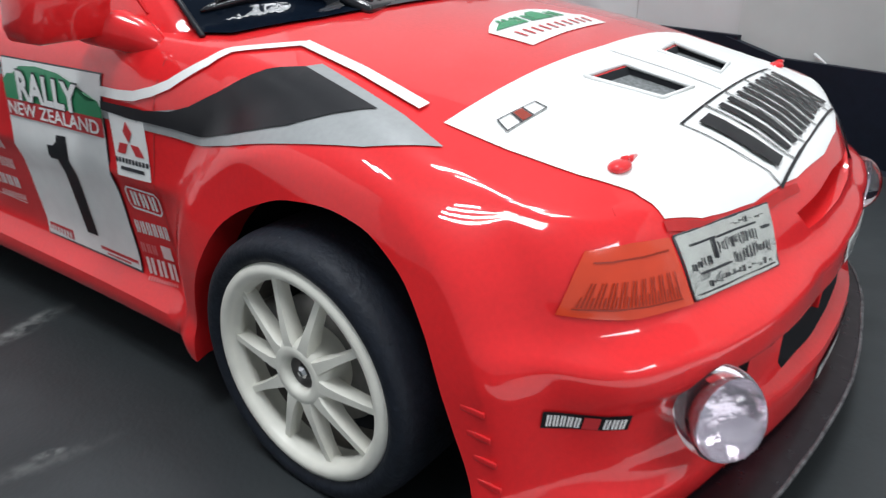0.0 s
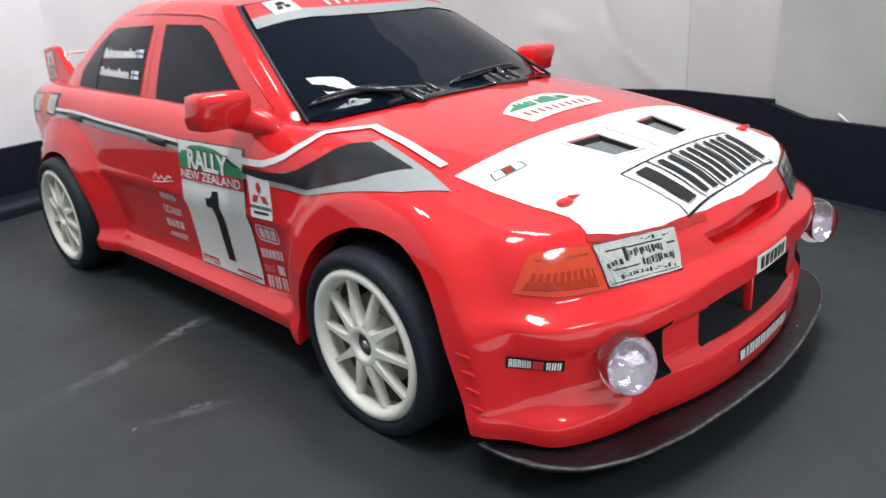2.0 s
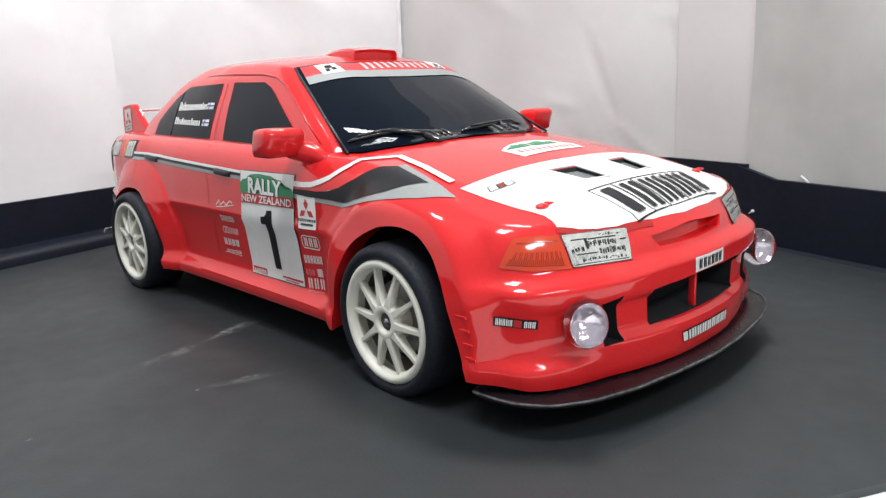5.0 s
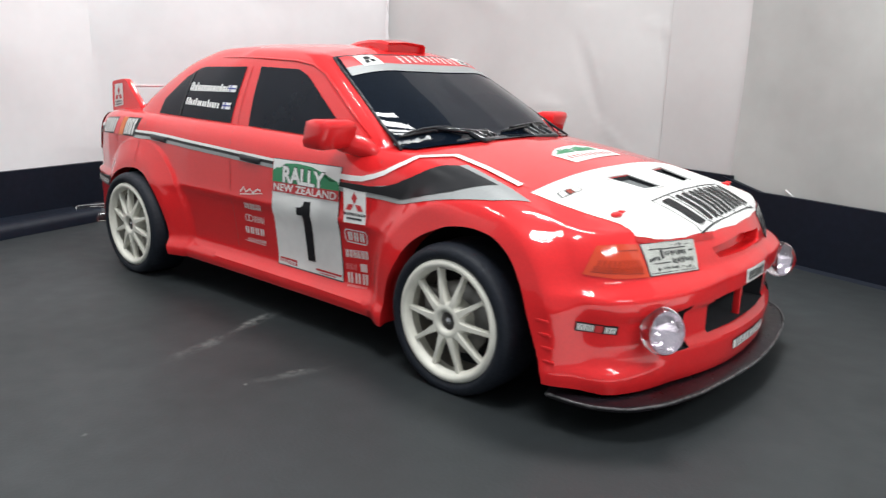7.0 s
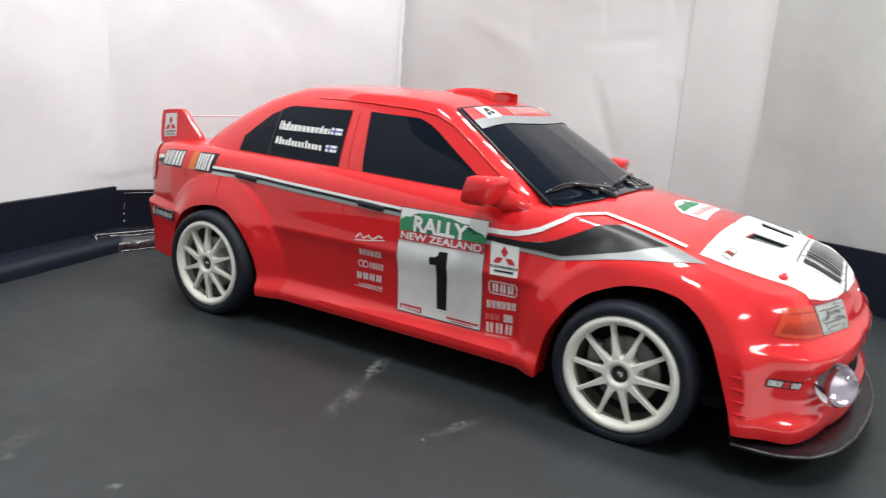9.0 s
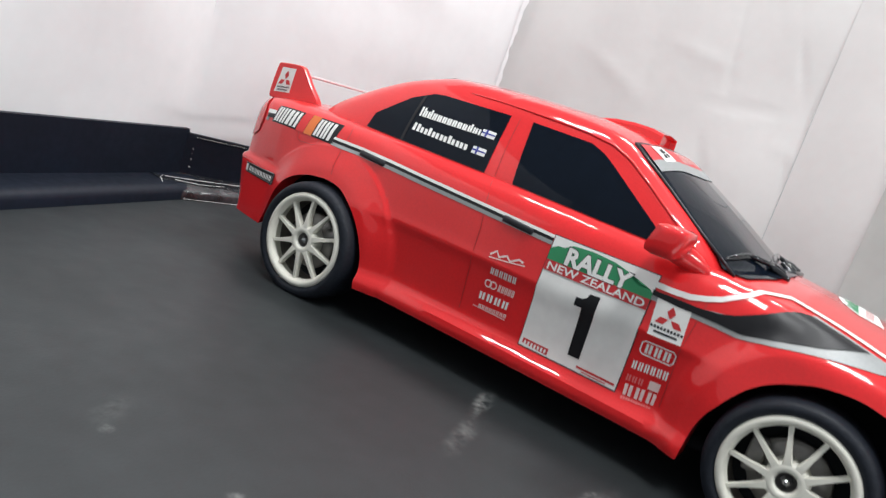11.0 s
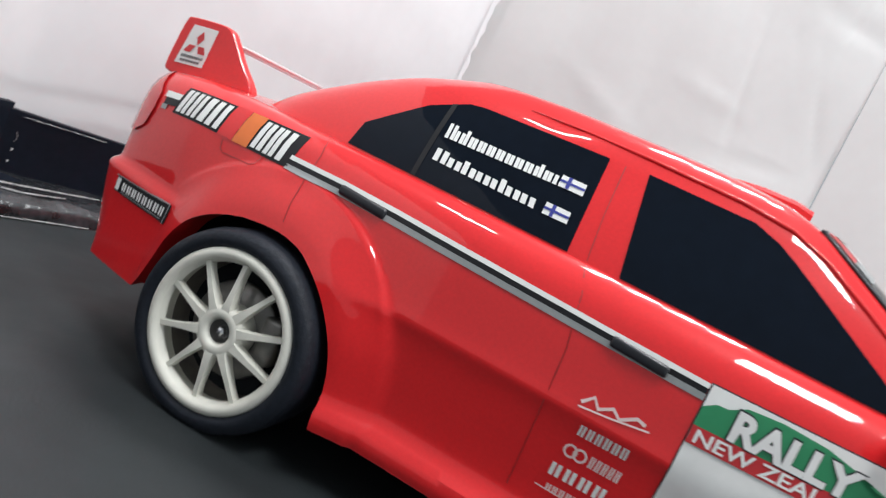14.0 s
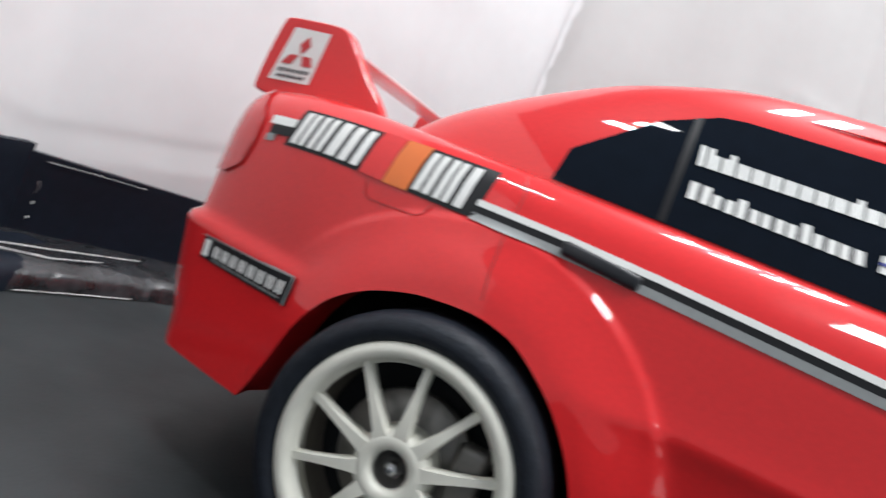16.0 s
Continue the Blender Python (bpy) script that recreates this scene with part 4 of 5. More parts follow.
# ---- lamps and front fittings ----
INDICATOR = [(1.80, -0.868, 0.612), (1.813, -0.838, 0.675), (1.823, -0.815, 0.708), (1.865, -0.748, 0.712), (1.913, -0.680, 0.706), (1.974, -0.677, 0.594), (1.90, -0.79, 0.598)]
HEAD = [(1.916, -0.668, 0.705), (2.005, -0.388, 0.697), (2.064, -0.421, 0.590), (1.976, -0.669, 0.597)]
for s in (1, -1):
    way = Vector((-0.80, 0.6 * s, 0)).normalized()
    flip = [(x, y * s, z) for x, y, z in INDICATOR]
    lamp = decal("indicator_lamp", flip, AMBER, way, 2.0, label="orange indicator lens", step=0.03)
    q = [Vector((1.828, -0.806 * s, 0.70)), Vector((1.908, -0.685 * s, 0.70)), Vector((1.962, -0.69 * s, 0.602)), Vector((1.81, -0.858 * s, 0.618))]
    cells = [(0.03, 0.97, 0.92, 0.95), (0.03, 0.97, 0.10, 0.13)] + [(0.05 + 0.032 * k, 0.061 + 0.032 * k, 0.45 + 0.25 * (k % 3 == 0), 0.90) for k in range(29)]
    bars(q, cells, AMBERDARK, way, 3.0, lamp, "lens_rib")
    way = Vector((-0.93, 0.36 * s, 0)).normalized()
    head = decal("headlamp", [(x, y * s, z) for x, y, z in HEAD], LAMPGREY, way, 2.2, label="clear headlamp lens over a ribbed reflector", step=0.03)
    q = [(x, y * s, z) for x, y, z in HEAD]
    rng = random.Random(4)
    cells = []
    for lo, hi, t0, t1, n in ((0.34, 0.80, 0.24, 0.46, 12), (0.50, 0.93, 0.50, 0.72, 11), (0.18, 0.60, 0.76, 0.88, 11), (0.05, 0.26, 0.40, 0.60, 4), (0.62, 0.94, 0.78, 0.90, 7), (0.55, 0.92, 0.06, 0.15, 8)):
        for k in range(n):
            a = lo + (hi - lo) * (k + 0.3 * rng.random()) / n
            cells.append((a, a + (hi - lo) / n * (0.3 + 0.25 * rng.random()), t0 + 0.06 * rng.random(), t1 - 0.08 * rng.random()))
    cells += [(0.10, 0.34, 0.17, 0.20), (0.36, 0.80, 0.19, 0.22), (0.12, 0.45, 0.62, 0.65), (0.86, 0.95, 0.30, 0.34), (0.30, 0.33, 0.2, 0.5), (0.04, 0.95, 0.93, 0.95)]
    bars(q, cells, TRIM, way, 3.2, head, "reflector_rib")
    edge = [surface(p, way, 0.003) for p in (q[0], q[1], q[2], q[3], q[0])]
    part("lamp_frame", tube(edge, 0.003), TRIM, head)
    # fog lamps: clear domes in front of a pale cup
    at = Vector((2.010, -0.687 * s, 0.414 if s > 0 else 0.430))
    turn = Vector((0.86, -0.5, 0.05) if s > 0 else (0.99, -0.05, 0.05)).to_track_quat("Z", "Y").to_matrix().to_4x4()
    bm = bmesh.new()
    bmesh.ops.create_uvsphere(bm, u_segments=40, v_segments=24, radius=0.083)
    bmesh.ops.scale(bm, vec=(0.92, 1.08, 0.95), verts=bm.verts)
    bmesh.ops.transform(bm, matrix=Matrix.Translation(at + Vector((0.040, -0.016 * s, 0.004))) @ turn, verts=bm.verts)
    fog = part("fog_lamp", bm, CLEAR, car, "clear domed fog lamp")
    bm = lathe([(0.001, 0.012), (0.012, 0.010), (0.020, 0.0), (0.036, 0.004), (0.056, -0.010), (0.068, -0.024), (0.072, -0.03)], 32)
    bmesh.ops.rotate(bm, matrix=Matrix.Rotation(radians(-90), 3, "X"), verts=bm.verts)
    bmesh.ops.scale(bm, vec=(0.8, 0.95, 1), verts=bm.verts)
    bmesh.ops.transform(bm, matrix=Matrix.Translation(at + Vector((0.026, -0.008 * s, 0.004))) @ turn, verts=bm.verts)
    part("bulb_cup", bm, LAMPCUP, fog, "pale silvery lamp cup")

# splitter under the bumper
bm = bmesh.new()
half = [(1.73, 0.94), (1.80, 0.942), (1.90, 0.925), (1.985, 0.88), (2.055, 0.80), (2.11, 0.685), (2.158, 0.51), (2.188, 0.30), (2.205, 0.12), (2.21, 0.0)]
fine = np.linspace(0, len(half) - 1, 60)
hx, hy = pchip(range(len(half)), [p[0] for p in half], fine), pchip(range(len(half)), [p[1] for p in half], fine)
rim = [(x, y) for x, y in zip(hx, hy)] + [(x, -y) for x, y in list(zip(hx, hy))[-2::-1]]
rows = []
for x, y in rim:
    k = 1 / math.hypot(x - 1.5, y)
    dx, dy = (x - 1.5) * k, y * k
    rows.append([bm.verts.new(p) for p in ((x - dx * 0.25, y - dy * 0.25, 0.165), (x - dx * 0.05, y - dy * 0.05, 0.163), (x - dx * 0.012, y - dy * 0.012, 0.160), (x - dx * 0.003, y - dy * 0.003, 0.158), (x, y, 0.154), (x, y, 0.142), (x - dx * 0.25, y - dy * 0.25, 0.142))])
for a, b in zip(rows, rows[1:]):
    for j in range(7):
        bm.faces.new((a[j], b[j], b[(j + 1) % 7], a[(j + 1) % 7]))
bm.faces.new(rows[0])
bm.faces.new(rows[-1][::-1])
bmesh.ops.recalc_face_normals(bm, faces=bm.faces)
splitter = part("splitter", bm, CARBON, car, "black plastic front splitter with scuffed edge")
# scuffed rim; its paler colour also stands in for the highlight along it
part("splitter_edge", tube([(x, y, 0.1545 + 0.0012 * math.sin(37 * x + 23 * y)) for x, y in rim], 0.0055, 6), EDGE, splitter, "scuffed edge with its rim highlight painted pale")
part("grille_divider", box(0.03, 0.014, 0.17, (2.085, -0.01, 0.40), 0.004), RED, car)
# dark floor pan, so that no light shines through beneath
part("floor_pan", box(3.3, 1.45, 0.06, (0.0, 0, 0.22), 0.02), HOLE, car)
part("floor_pan", box(0.5, 0.9, 0.06, (1.72, 0, 0.21), 0.02), HOLE, car)
part("chassis_block", box(3.7, 0.95, 0.5, (-0.1, 0, 0.48), 0.02), HOLE, car)

# ---- wheels ----


def wheel(xw, side):
    rim = lathe([(0.222, 0.075), (0.224, 0.05), (0.212, 0.034), (0.213, 0.022), (0.221, 0.018), (0.222, 0.006), (0.229, -0.004), (0.241, -0.006), (0.253, 0.0), (0.259, 0.012), (0.255, 0.03)], 96)
    w = part("wheel", rim, RIM, car, "white ten-spoke nylon wheel")
    part("barrel", lathe([(0.150, 0.20), (0.220, 0.19), (0.223, 0.07)], 64), BARREL, w, "dusty grey inner barrel")
    prof = [(0.251, 0.03), (0.254, 0.012), (0.261, 0.001), (0.273, -0.006), (0.288, -0.006), (0.303, 0.002), (0.313, 0.018), (0.319, 0.045), (0.321, 0.09), (0.321, 0.19), (0.317, 0.225), (0.29, 0.25), (0.24, 0.25)]
    tyre = lathe(prof, 96)
    for v in tyre.verts:
        v.co.z = max(v.co.z, GROUND - 0.316)  # flattened where it stands
    part("tyre", tyre, RUBBER, w, "black slick rubber tyre")
    first = None
    for k in range(10):
        bm = bmesh.new()
        rows = []
        for r, wd, y0, th in ((0.058, 0.038, 0.008, 0.045), (0.085, 0.027, 0.006, 0.038), (0.13, 0.020, 0.010, 0.032), (0.18, 0.0165, 0.016, 0.028), (0.222, 0.0185, 0.022, 0.028)):
            rows.append([bm.verts.new(p) for p in ((-wd * 0.45, y0 - 0.004, r), (wd * 0.45, y0 - 0.004, r), (wd * 0.62, y0 + 0.008, r), (wd * 0.45, y0 + th, r), (-wd * 0.45, y0 + th, r), (-wd * 0.62, y0 + 0.008, r))])
        for a, b in zip(rows, rows[1:]):
            for j in range(6):
                bm.faces.new((a[j], a[(j + 1) % 6], b[(j + 1) % 6], b[j]))
        bmesh.ops.recalc_face_normals(bm, faces=bm.faces)
        bmesh.ops.rotate(bm, matrix=Matrix.Rotation(2 * math.pi * (k + (0.55 if xw > 0 else 0.95)) / 10, 3, "Y"), verts=bm.verts)
        part("spoke", sharp(bm, 60), RIM, w)
    part("hub", lathe([(0.036, 0.10), (0.037, 0.03), (0.041, 0.008), (0.050, 0.001), (0.068, 0.003), (0.080, 0.012), (0.085, 0.035), (0.085, 0.10)], 48), RIM, w)
    nut = lathe([(0.0005, 0.010), (0.008, 0.012), (0.015, 0.018), (0.018, 0.030), (0.024, 0.036), (0.025, 0.042), (0.025, 0.10)], 6)
    part("wheel_nut", sharp(nut, 30), STEEL, w, "dark steel wheel nut", smooth=False)
    # the hub bore's soft shade is put into this grey, borrowed from the disc
    part("hub_recess_shade", lathe([(0.001, 0.052), (0.0365, 0.050), (0.037, 0.02)], 32), DISC, w)
    part("brake_disc", lathe([(0.07, 0.085), (0.150, 0.085), (0.156, 0.10), (0.07, 0.10)], 48), DISC, w, "grey brake disc")
    part("caliper", box(0.07, 0.06, 0.15, (0.135 if xw < 0 else -0.135, 0.085, 0.03), 0.015), DISC, w)
    part("wheel_back", lathe([(0.001, 0.16), (0.215, 0.15)], 48), HOLE, w)
    y, z, toe = (0.957, 0.315, radians(1.8)) if xw > 0 else (0.979, 0.318, 0)
    w.matrix_local = Matrix.Translation((xw * DM, side * y * DM, z * DM)) @ Matrix.Rotation((0 if side < 0 else math.pi) - toe, 4, "Z")
    return w


for xw in (WHEEL_X, -WHEEL_X):
    for side in (-1, 1):
        wheel(1.253 if xw > 0 else -1.284, side)
    for side in (-1, 1):
        r = 0.42
        bm = lathe([(r, 0.0), (r, 0.36)], 48)
        bmesh.ops.translate(bm, vec=(xw, 0.52 if side > 0 else -0.88, WHEEL_Z), verts=bm.verts)
        bmesh.ops.delete(bm, geom=[v for v in bm.verts if v.co.z < 0.26], context="VERTS")
        part("arch_liner", bm, HOLE, car)

# ---- mirrors, scoop, wing ----
for s in (-1, 1):
    bm = box(0.12, 0.20, 0.135, (0, 0, 0), 0.035)
    for v in bm.verts:
        v.co.x += 0.10 * (v.co.y * s) * -0.6 + (0.02 if v.co.z > 0 else 0)
        v.co.z *= 1.0 - 0.5 * max(0.0, v.co.y * s * -1)
        if v.co.x > 0:
            v.co.x += 0.02
    bmesh.ops.translate(bm, vec=(0.505, s * 0.925, 1.008), verts=bm.verts)
    m = part("door_mirror", sharp(bm, 60), RED, car, "glossy red door mirror")
    rows = [(0.53, 0.865, 0.970, 0.038, 0.042), (0.565, 0.835, 0.962, 0.038, 0.046), (0.60, 0.808, 0.955, 0.038, 0.050), (0.64, 0.785, 0.942, 0.036, 0.042), (0.69, 0.775, 0.925, 0.022, 0.018)]
    bm = bmesh.new()
    rings = [[bm.verts.new((x, s * (y + ry * math.cos(a)), z + rz * math.sin(a))) for a in (2 * math.pi * k / 14 for k in range(14))] for x, y, z, ry, rz in rows]
    for a, b in zip(rings, rings[1:]):
        for k in range(14):
            bm.faces.new((a[k], a[(k + 1) % 14], b[(k + 1) % 14], b[k]))
    bm.faces.new(rings[0][::-1])
    bm.faces.new(rings[-1])
    bmesh.ops.recalc_face_normals(bm, faces=bm.faces)
    part("mirror_foot", bm, RED, m)

bm = bmesh.new()
rows = []
for x, hw, top, lo in ((-0.26, 0.10, 0.005, -0.02), (-0.16, 0.115, 0.028, -0.02), (-0.05, 0.13, 0.044, -0.02), (0.06, 0.148, 0.056, -0.02), (0.125, 0.155, 0.060, -0.02)):
    z = float(roof_z(x, 0.0))
    rows.append([bm.verts.new(p) for p in ((x, -hw, z + lo - 0.02), (x, -hw, z + top - 0.022), (x, -hw + 0.014, z + top - 0.008), (x, 0, z + top), (x, hw - 0.014, z + top - 0.008), (x, hw, z + top - 0.022), (x, hw, z + lo - 0.02))])
for a, b in zip(rows, rows[1:]):
    for j in range(6):
        bm.faces.new((a[j], b[j], b[j + 1], a[j + 1]))
mouth = bm.faces.new(rows[-1])
bm.faces.new(rows[0][::-1])
bmesh.ops.recalc_face_normals(bm, faces=bm.faces)
bmesh.ops.inset_region(bm, faces=[mouth], thickness=0.012)
bmesh.ops.translate(bm, vec=(-0.03, 0, 0), verts=mouth.verts)
part("roof_scoop", sharp(bm, 35), RED, car, "red roof air scoop")

for s in (-1, 1):
    y0, y1 = s * 0.545, s * 0.59
    out = [(-2.186, 0.955), (-2.166, 1.152), (-2.145, 1.163), (-2.02, 1.179), (-1.965, 1.180), (-1.925, 1.143), (-1.87, 1.083), (-1.772, 1.004), (-1.78, 0.965), (-2.10, 0.938), (-2.17, 0.938)]
    for _ in range(2):  # cut the corners round
        out = [((1 - f) * a[0] + f * b[0], (1 - f) * a[1] + f * b[1]) for a, b in zip(out, out[1:] + out[:1]) for f in (0.25, 0.75)]
    mx, mz = sum(p[0] for p in out) / len(out), sum(p[1] for p in out) / len(out)
    bm = bmesh.new()
    rings = []
    for y, k in ((y0, 0.94), (y0 + s * 0.006, 1.0), (y1 - s * 0.006, 1.0), (y1, 0.965)):
        rings.append([bm.verts.new((mx + (x - mx) * k, y, mz + (z - mz) * k)) for x, z in out])
    for a, b in zip(rings, rings[1:]):
        for k in range(len(out)):
            bm.faces.new((a[k], a[(k + 1) % len(out)], b[(k + 1) % len(out)], b[k]))
    bm.faces.new(rings[0])
    bm.faces.new(rings[-1])
    bmesh.ops.recalc_face_normals(bm, faces=bm.faces)
    plate = part("wing_endplate", sharp(bm, 40), RED, car, "red wing end plate")
    if s < 0:
        q = [(-2.118, -0.59, 1.138), (-2.006, -0.59, 1.151), (-2.015, -0.59, 1.0), (-2.142, -0.59, 0.98)]
        y = -0.5925

        def plate_bars(cells, mat, name, push):
            bm = bmesh.new()
            for cell in cells:
                s0, s1, t0, t1 = cell
                ps = [in_quad(q, s0, t0), in_quad(q, s1, t0), in_quad(q, s1, t1), in_quad(q, s0, t1)]
                bm.faces.new([bm.verts.new((p.x, y - push, p.z)) for p in ps])
            part(name, bm, mat, plate)

        plate_bars([(0, 1, 0, 1)], WHITE, "badge_field", 0.0)
        bm = bmesh.new()
        for tri in (((0.5, 0.12), (0.64, 0.30), (0.5, 0.48), (0.36, 0.30)), ((0.46, 0.50), (0.36, 0.68), (0.10, 0.68), (0.22, 0.50)), ((0.54, 0.50), (0.78, 0.50), (0.90, 0.68), (0.64, 0.68))):
            bm.faces.new([bm.verts.new((p.x, y - 0.002, p.z)) for p in (in_quad(q, a, b) for a, b in tri)])
        part("badge_mark", bm, REDDEC, plate)
        plate_bars([(0.12 + 0.08 * k, 0.17 + 0.08 * k, 0.76, 0.83) for k in range(10)] + [(0.16 + 0.1 * k, 0.23 + 0.1 * k, 0.88, 0.94) for k in range(7)], TRIM, "lettering", 0.002)
part("wing_blade", box(0.11, 1.1, 0.010, (-1.99, 0, 1.131), 0.004, Matrix.Rotation(radians(-6), 4, "Y")), BLADE, car, "clear plastic wing blade")

# tail lamps wrap round the rear corner
for s in (-1, 1):
    way = Vector((0.75, -s * 0.66, 0)).normalized()
    decal("tail_lamp", [(-2.03, s * 0.684, 0.946), (-2.09, s * 0.63, 0.945), (-2.15, s * 0.5, 0.935), (-2.16, s * 0.5, 0.71), (-2.10, s * 0.70, 0.70), (-2.045, s * 0.75, 0.708), (-1.995, s * 0.77, 0.742), (-1.981, s * 0.775, 0.81), (-1.982, s * 0.762, 0.87)], TAILRED, way, 3.0, label="red tail lamp lens", step=0.03)

# bonnet pins
for y in (-0.60, 0.575):
    p = surface((1.782, y, 1), TOP)
    bm = bmesh.new()
    bmesh.ops.create_uvsphere(bm, u_segments=18, v_segments=10, radius=0.026)
    bmesh.ops.scale(bm, vec=(0.8, 1.25, 0.45), verts=bm.verts)
    bmesh.ops.translate(bm, vec=p + Vector((0, 0, 0.004)), verts=bm.verts)
    pin = part("bonnet_pin", bm, RED, car, "small red bonnet pin")
    part("pin_tab", tube([p + Vector((0, 0.02, 0.008)), p + Vector((0.004, 0.065, 0.008))], [0.011, 0.005]), RED, pin)

# ---- decals on the bonnet ----
PANEL = [(1.457, -0.70), (1.60, -0.695), (1.74, -0.675), (1.83, -0.648), (1.895, -0.662), (1.935, -0.58), (1.985, -0.42), (2.02, -0.22), (2.033, 0.0),
         (2.02, 0.22), (1.985, 0.42), (1.935, 0.58), (1.895, 0.662), (1.83, 0.648), (1.74, 0.675), (1.60, 0.695), (1.457, 0.70), (1.462, 0.35), (1.472, 0), (1.462, -0.35)]
bonnet = decal("bonnet_panel", on_top(PANEL), WHITE, TOP, 1.0, label="white bonnet panel with black lettering", holes=VENTS, step=0.022)
NAME = [(1.808, -0.335, 1), (1.80, 0.40, 1), (1.975, 0.375, 1), (2.0, -0.305, 1)]
letters = ((0.0, 0.19), (0.21, 0.39), (0.41, 0.63), (0.65, 0.87), (0.89, 0.99))
for a, b in letters:
    bars(NAME, [(a - 0.008, b + 0.008, -0.05, -0.02), (a - 0.008, b + 0.008, 1.02, 1.05), (a - 0.008, a - 0.002, -0.02, 1.02), (b + 0.002, b + 0.008, -0.02, 1.02)], BLACK, TOP, 2.0, bonnet, "lettering_outline")
strokes = []
for k, (a, b) in enumerate(letters):
    n = (1, 2, 3, 3, 1)[k]
    w = (b - a) / (2.0 if n == 1 else 1.9 * n)
    for j in range(n):
        c = a + (b - a) * ((j + 0.5) / n if n > 1 else 0.5)
        strokes.append((c - w * 0.5, c + w * 0.5, 0.08, 0.93))
bars(NAME, strokes, BLACK, TOP, 3.4, bonnet)
# soft shading of the bonnet's middle crease, painted as a thin grey line
ribbon(on_top([(1.50, -0.036), (1.65, -0.034), (1.79, -0.032)]), 0.004, SILVER, TOP, 1.5, "bonnet_crease_shade", parent=bonnet)
ROSETTE = [(1.37, -0.20), (1.25, -0.218), (1.215, -0.16), (1.18, -0.08), (1.155, 0.05), (1.155, 0.15), (1.18, 0.22), (1.245, 0.26), (1.26, 0.30), (1.345, 0.285), (1.355, 0.0)]
ros = decal("bonnet_badge", on_top(ROSETTE), WHITE, TOP, 1.0, label="white bonnet badge with green and pink print")
decal("badge_print", on_top([(1.255, -0.19), (1.225, -0.13), (1.215, -0.06), (1.25, -0.02)]), GREEN, TOP, 1.8, parent=ros)
decal("badge_print", on_top([(1.25, 0.03), (1.185, 0.07), (1.18, 0.12), (1.25, 0.14)]), GREEN, TOP, 1.8, parent=ros)
bars(on_top([(1.20, -0.12), (1.20, 0.20), (1.25, 0.21), (1.25, -0.14)]), word(5, 0.5), GREEN, TOP, 1.9, ros)
bars(on_top([(1.285, -0.17), (1.285, 0.26), (1.325, 0.25), (1.325, -0.17)]), word(10, 1.2, double=False), REDDEC, TOP, 1.9, ros)
box_mark = decal("bonnet_mark", on_top([(1.53, -0.625), (1.545, -0.50), (1.578, -0.505), (1.568, -0.648)]), WHITE, TOP, 1.8, label="small white and brown bonnet marker")
bars(on_top([(1.533, -0.62), (1.547, -0.505), (1.576, -0.51), (1.566, -0.64)]), [(0.38, 0.62, 0, 1)], AMBERDARK, TOP, 2.6, box_mark, "marker_centre")
bars(on_top([(1.53, -0.625), (1.545, -0.50), (1.578, -0.505), (1.568, -0.648)]), [(0, 1, 0, 0.06), (0, 1, 0.94, 1), (0.34, 0.38, 0, 1), (0.62, 0.66, 0, 1), (0, 0.03, 0, 1), (0.97, 1, 0, 1)], TRIM, TOP, 2.7, box_mark, "marker_edge")
for poly, s in zip(VENTS, (-1, 1)):
    rimline = [surface((x, y, 1), TOP, 0.004) for x, y, _ in poly + poly[:1]]
    part("vent_frame", tube(rimline, 0.006), WHITE, bonnet)

# ---- side stripes ----
OBL = Vector((-0.18, 0.80, -0.55)).normalized()
WHITE_REAR = [(-1.365, 0.879), (-1.16, 0.880), (-0.96, 0.875), (-0.57, 0.859), (-0.25, 0.846), (0.02, 0.837)]
ribbon(on_side(WHITE_REAR), 0.014, WHITE, SIDE, 1.6, "white_stripe")
ribbon(on_side([(x, z - 0.0145) for x, z in WHITE_REAR]), 0.016, BLACK, SIDE, 1.2, "black_stripe")
ribbon(on_side([(x, z - 0.0315) for x, z in WHITE_REAR]), 0.018, SILVER, SIDE, 1.4, "grey_stripe")
WAVE = [(0.52, -0.863, 0.818), (0.60, -0.863, 0.818), (0.667, -0.862, 0.822), (0.73, -0.852, 0.838), (0.781, -0.837, 0.856), (0.83, -0.81, 0.883), (0.869, -0.787, 0.906), (0.90, -0.735, 0.926), (1.0, -0.613, 0.934)]
ribbon(WAVE, 0.022, WHITE, OBL, 2.2, "white_stripe")
ribbon([(0.995, -0.608, 0.934), (1.2, -0.642, 0.90), (1.395, -0.679, 0.857)], 0.024, WHITE, OBL, 2.4, "white_stripe")
decal("grey_swoosh", [(0.52, -0.867, 0.790), (0.70, -0.865, 0.790), (0.857, -0.842, 0.812), (1.0, -0.80, 0.87), (1.112, -0.672, 0.911), (1.25, -0.70, 0.88), (1.385, -0.731, 0.850), (1.505, -0.768, 0.816),
                      (1.383, -0.858, 0.820), (1.211, -0.888, 0.803), (1.037, -0.896, 0.773), (0.90, -0.875, 0.75), (0.804, -0.858, 0.741), (0.65, -0.865, 0.742), (0.52, -0.867, 0.750)], SILVER, OBL, 1.2, label="silver grey swoosh", step=0.022)
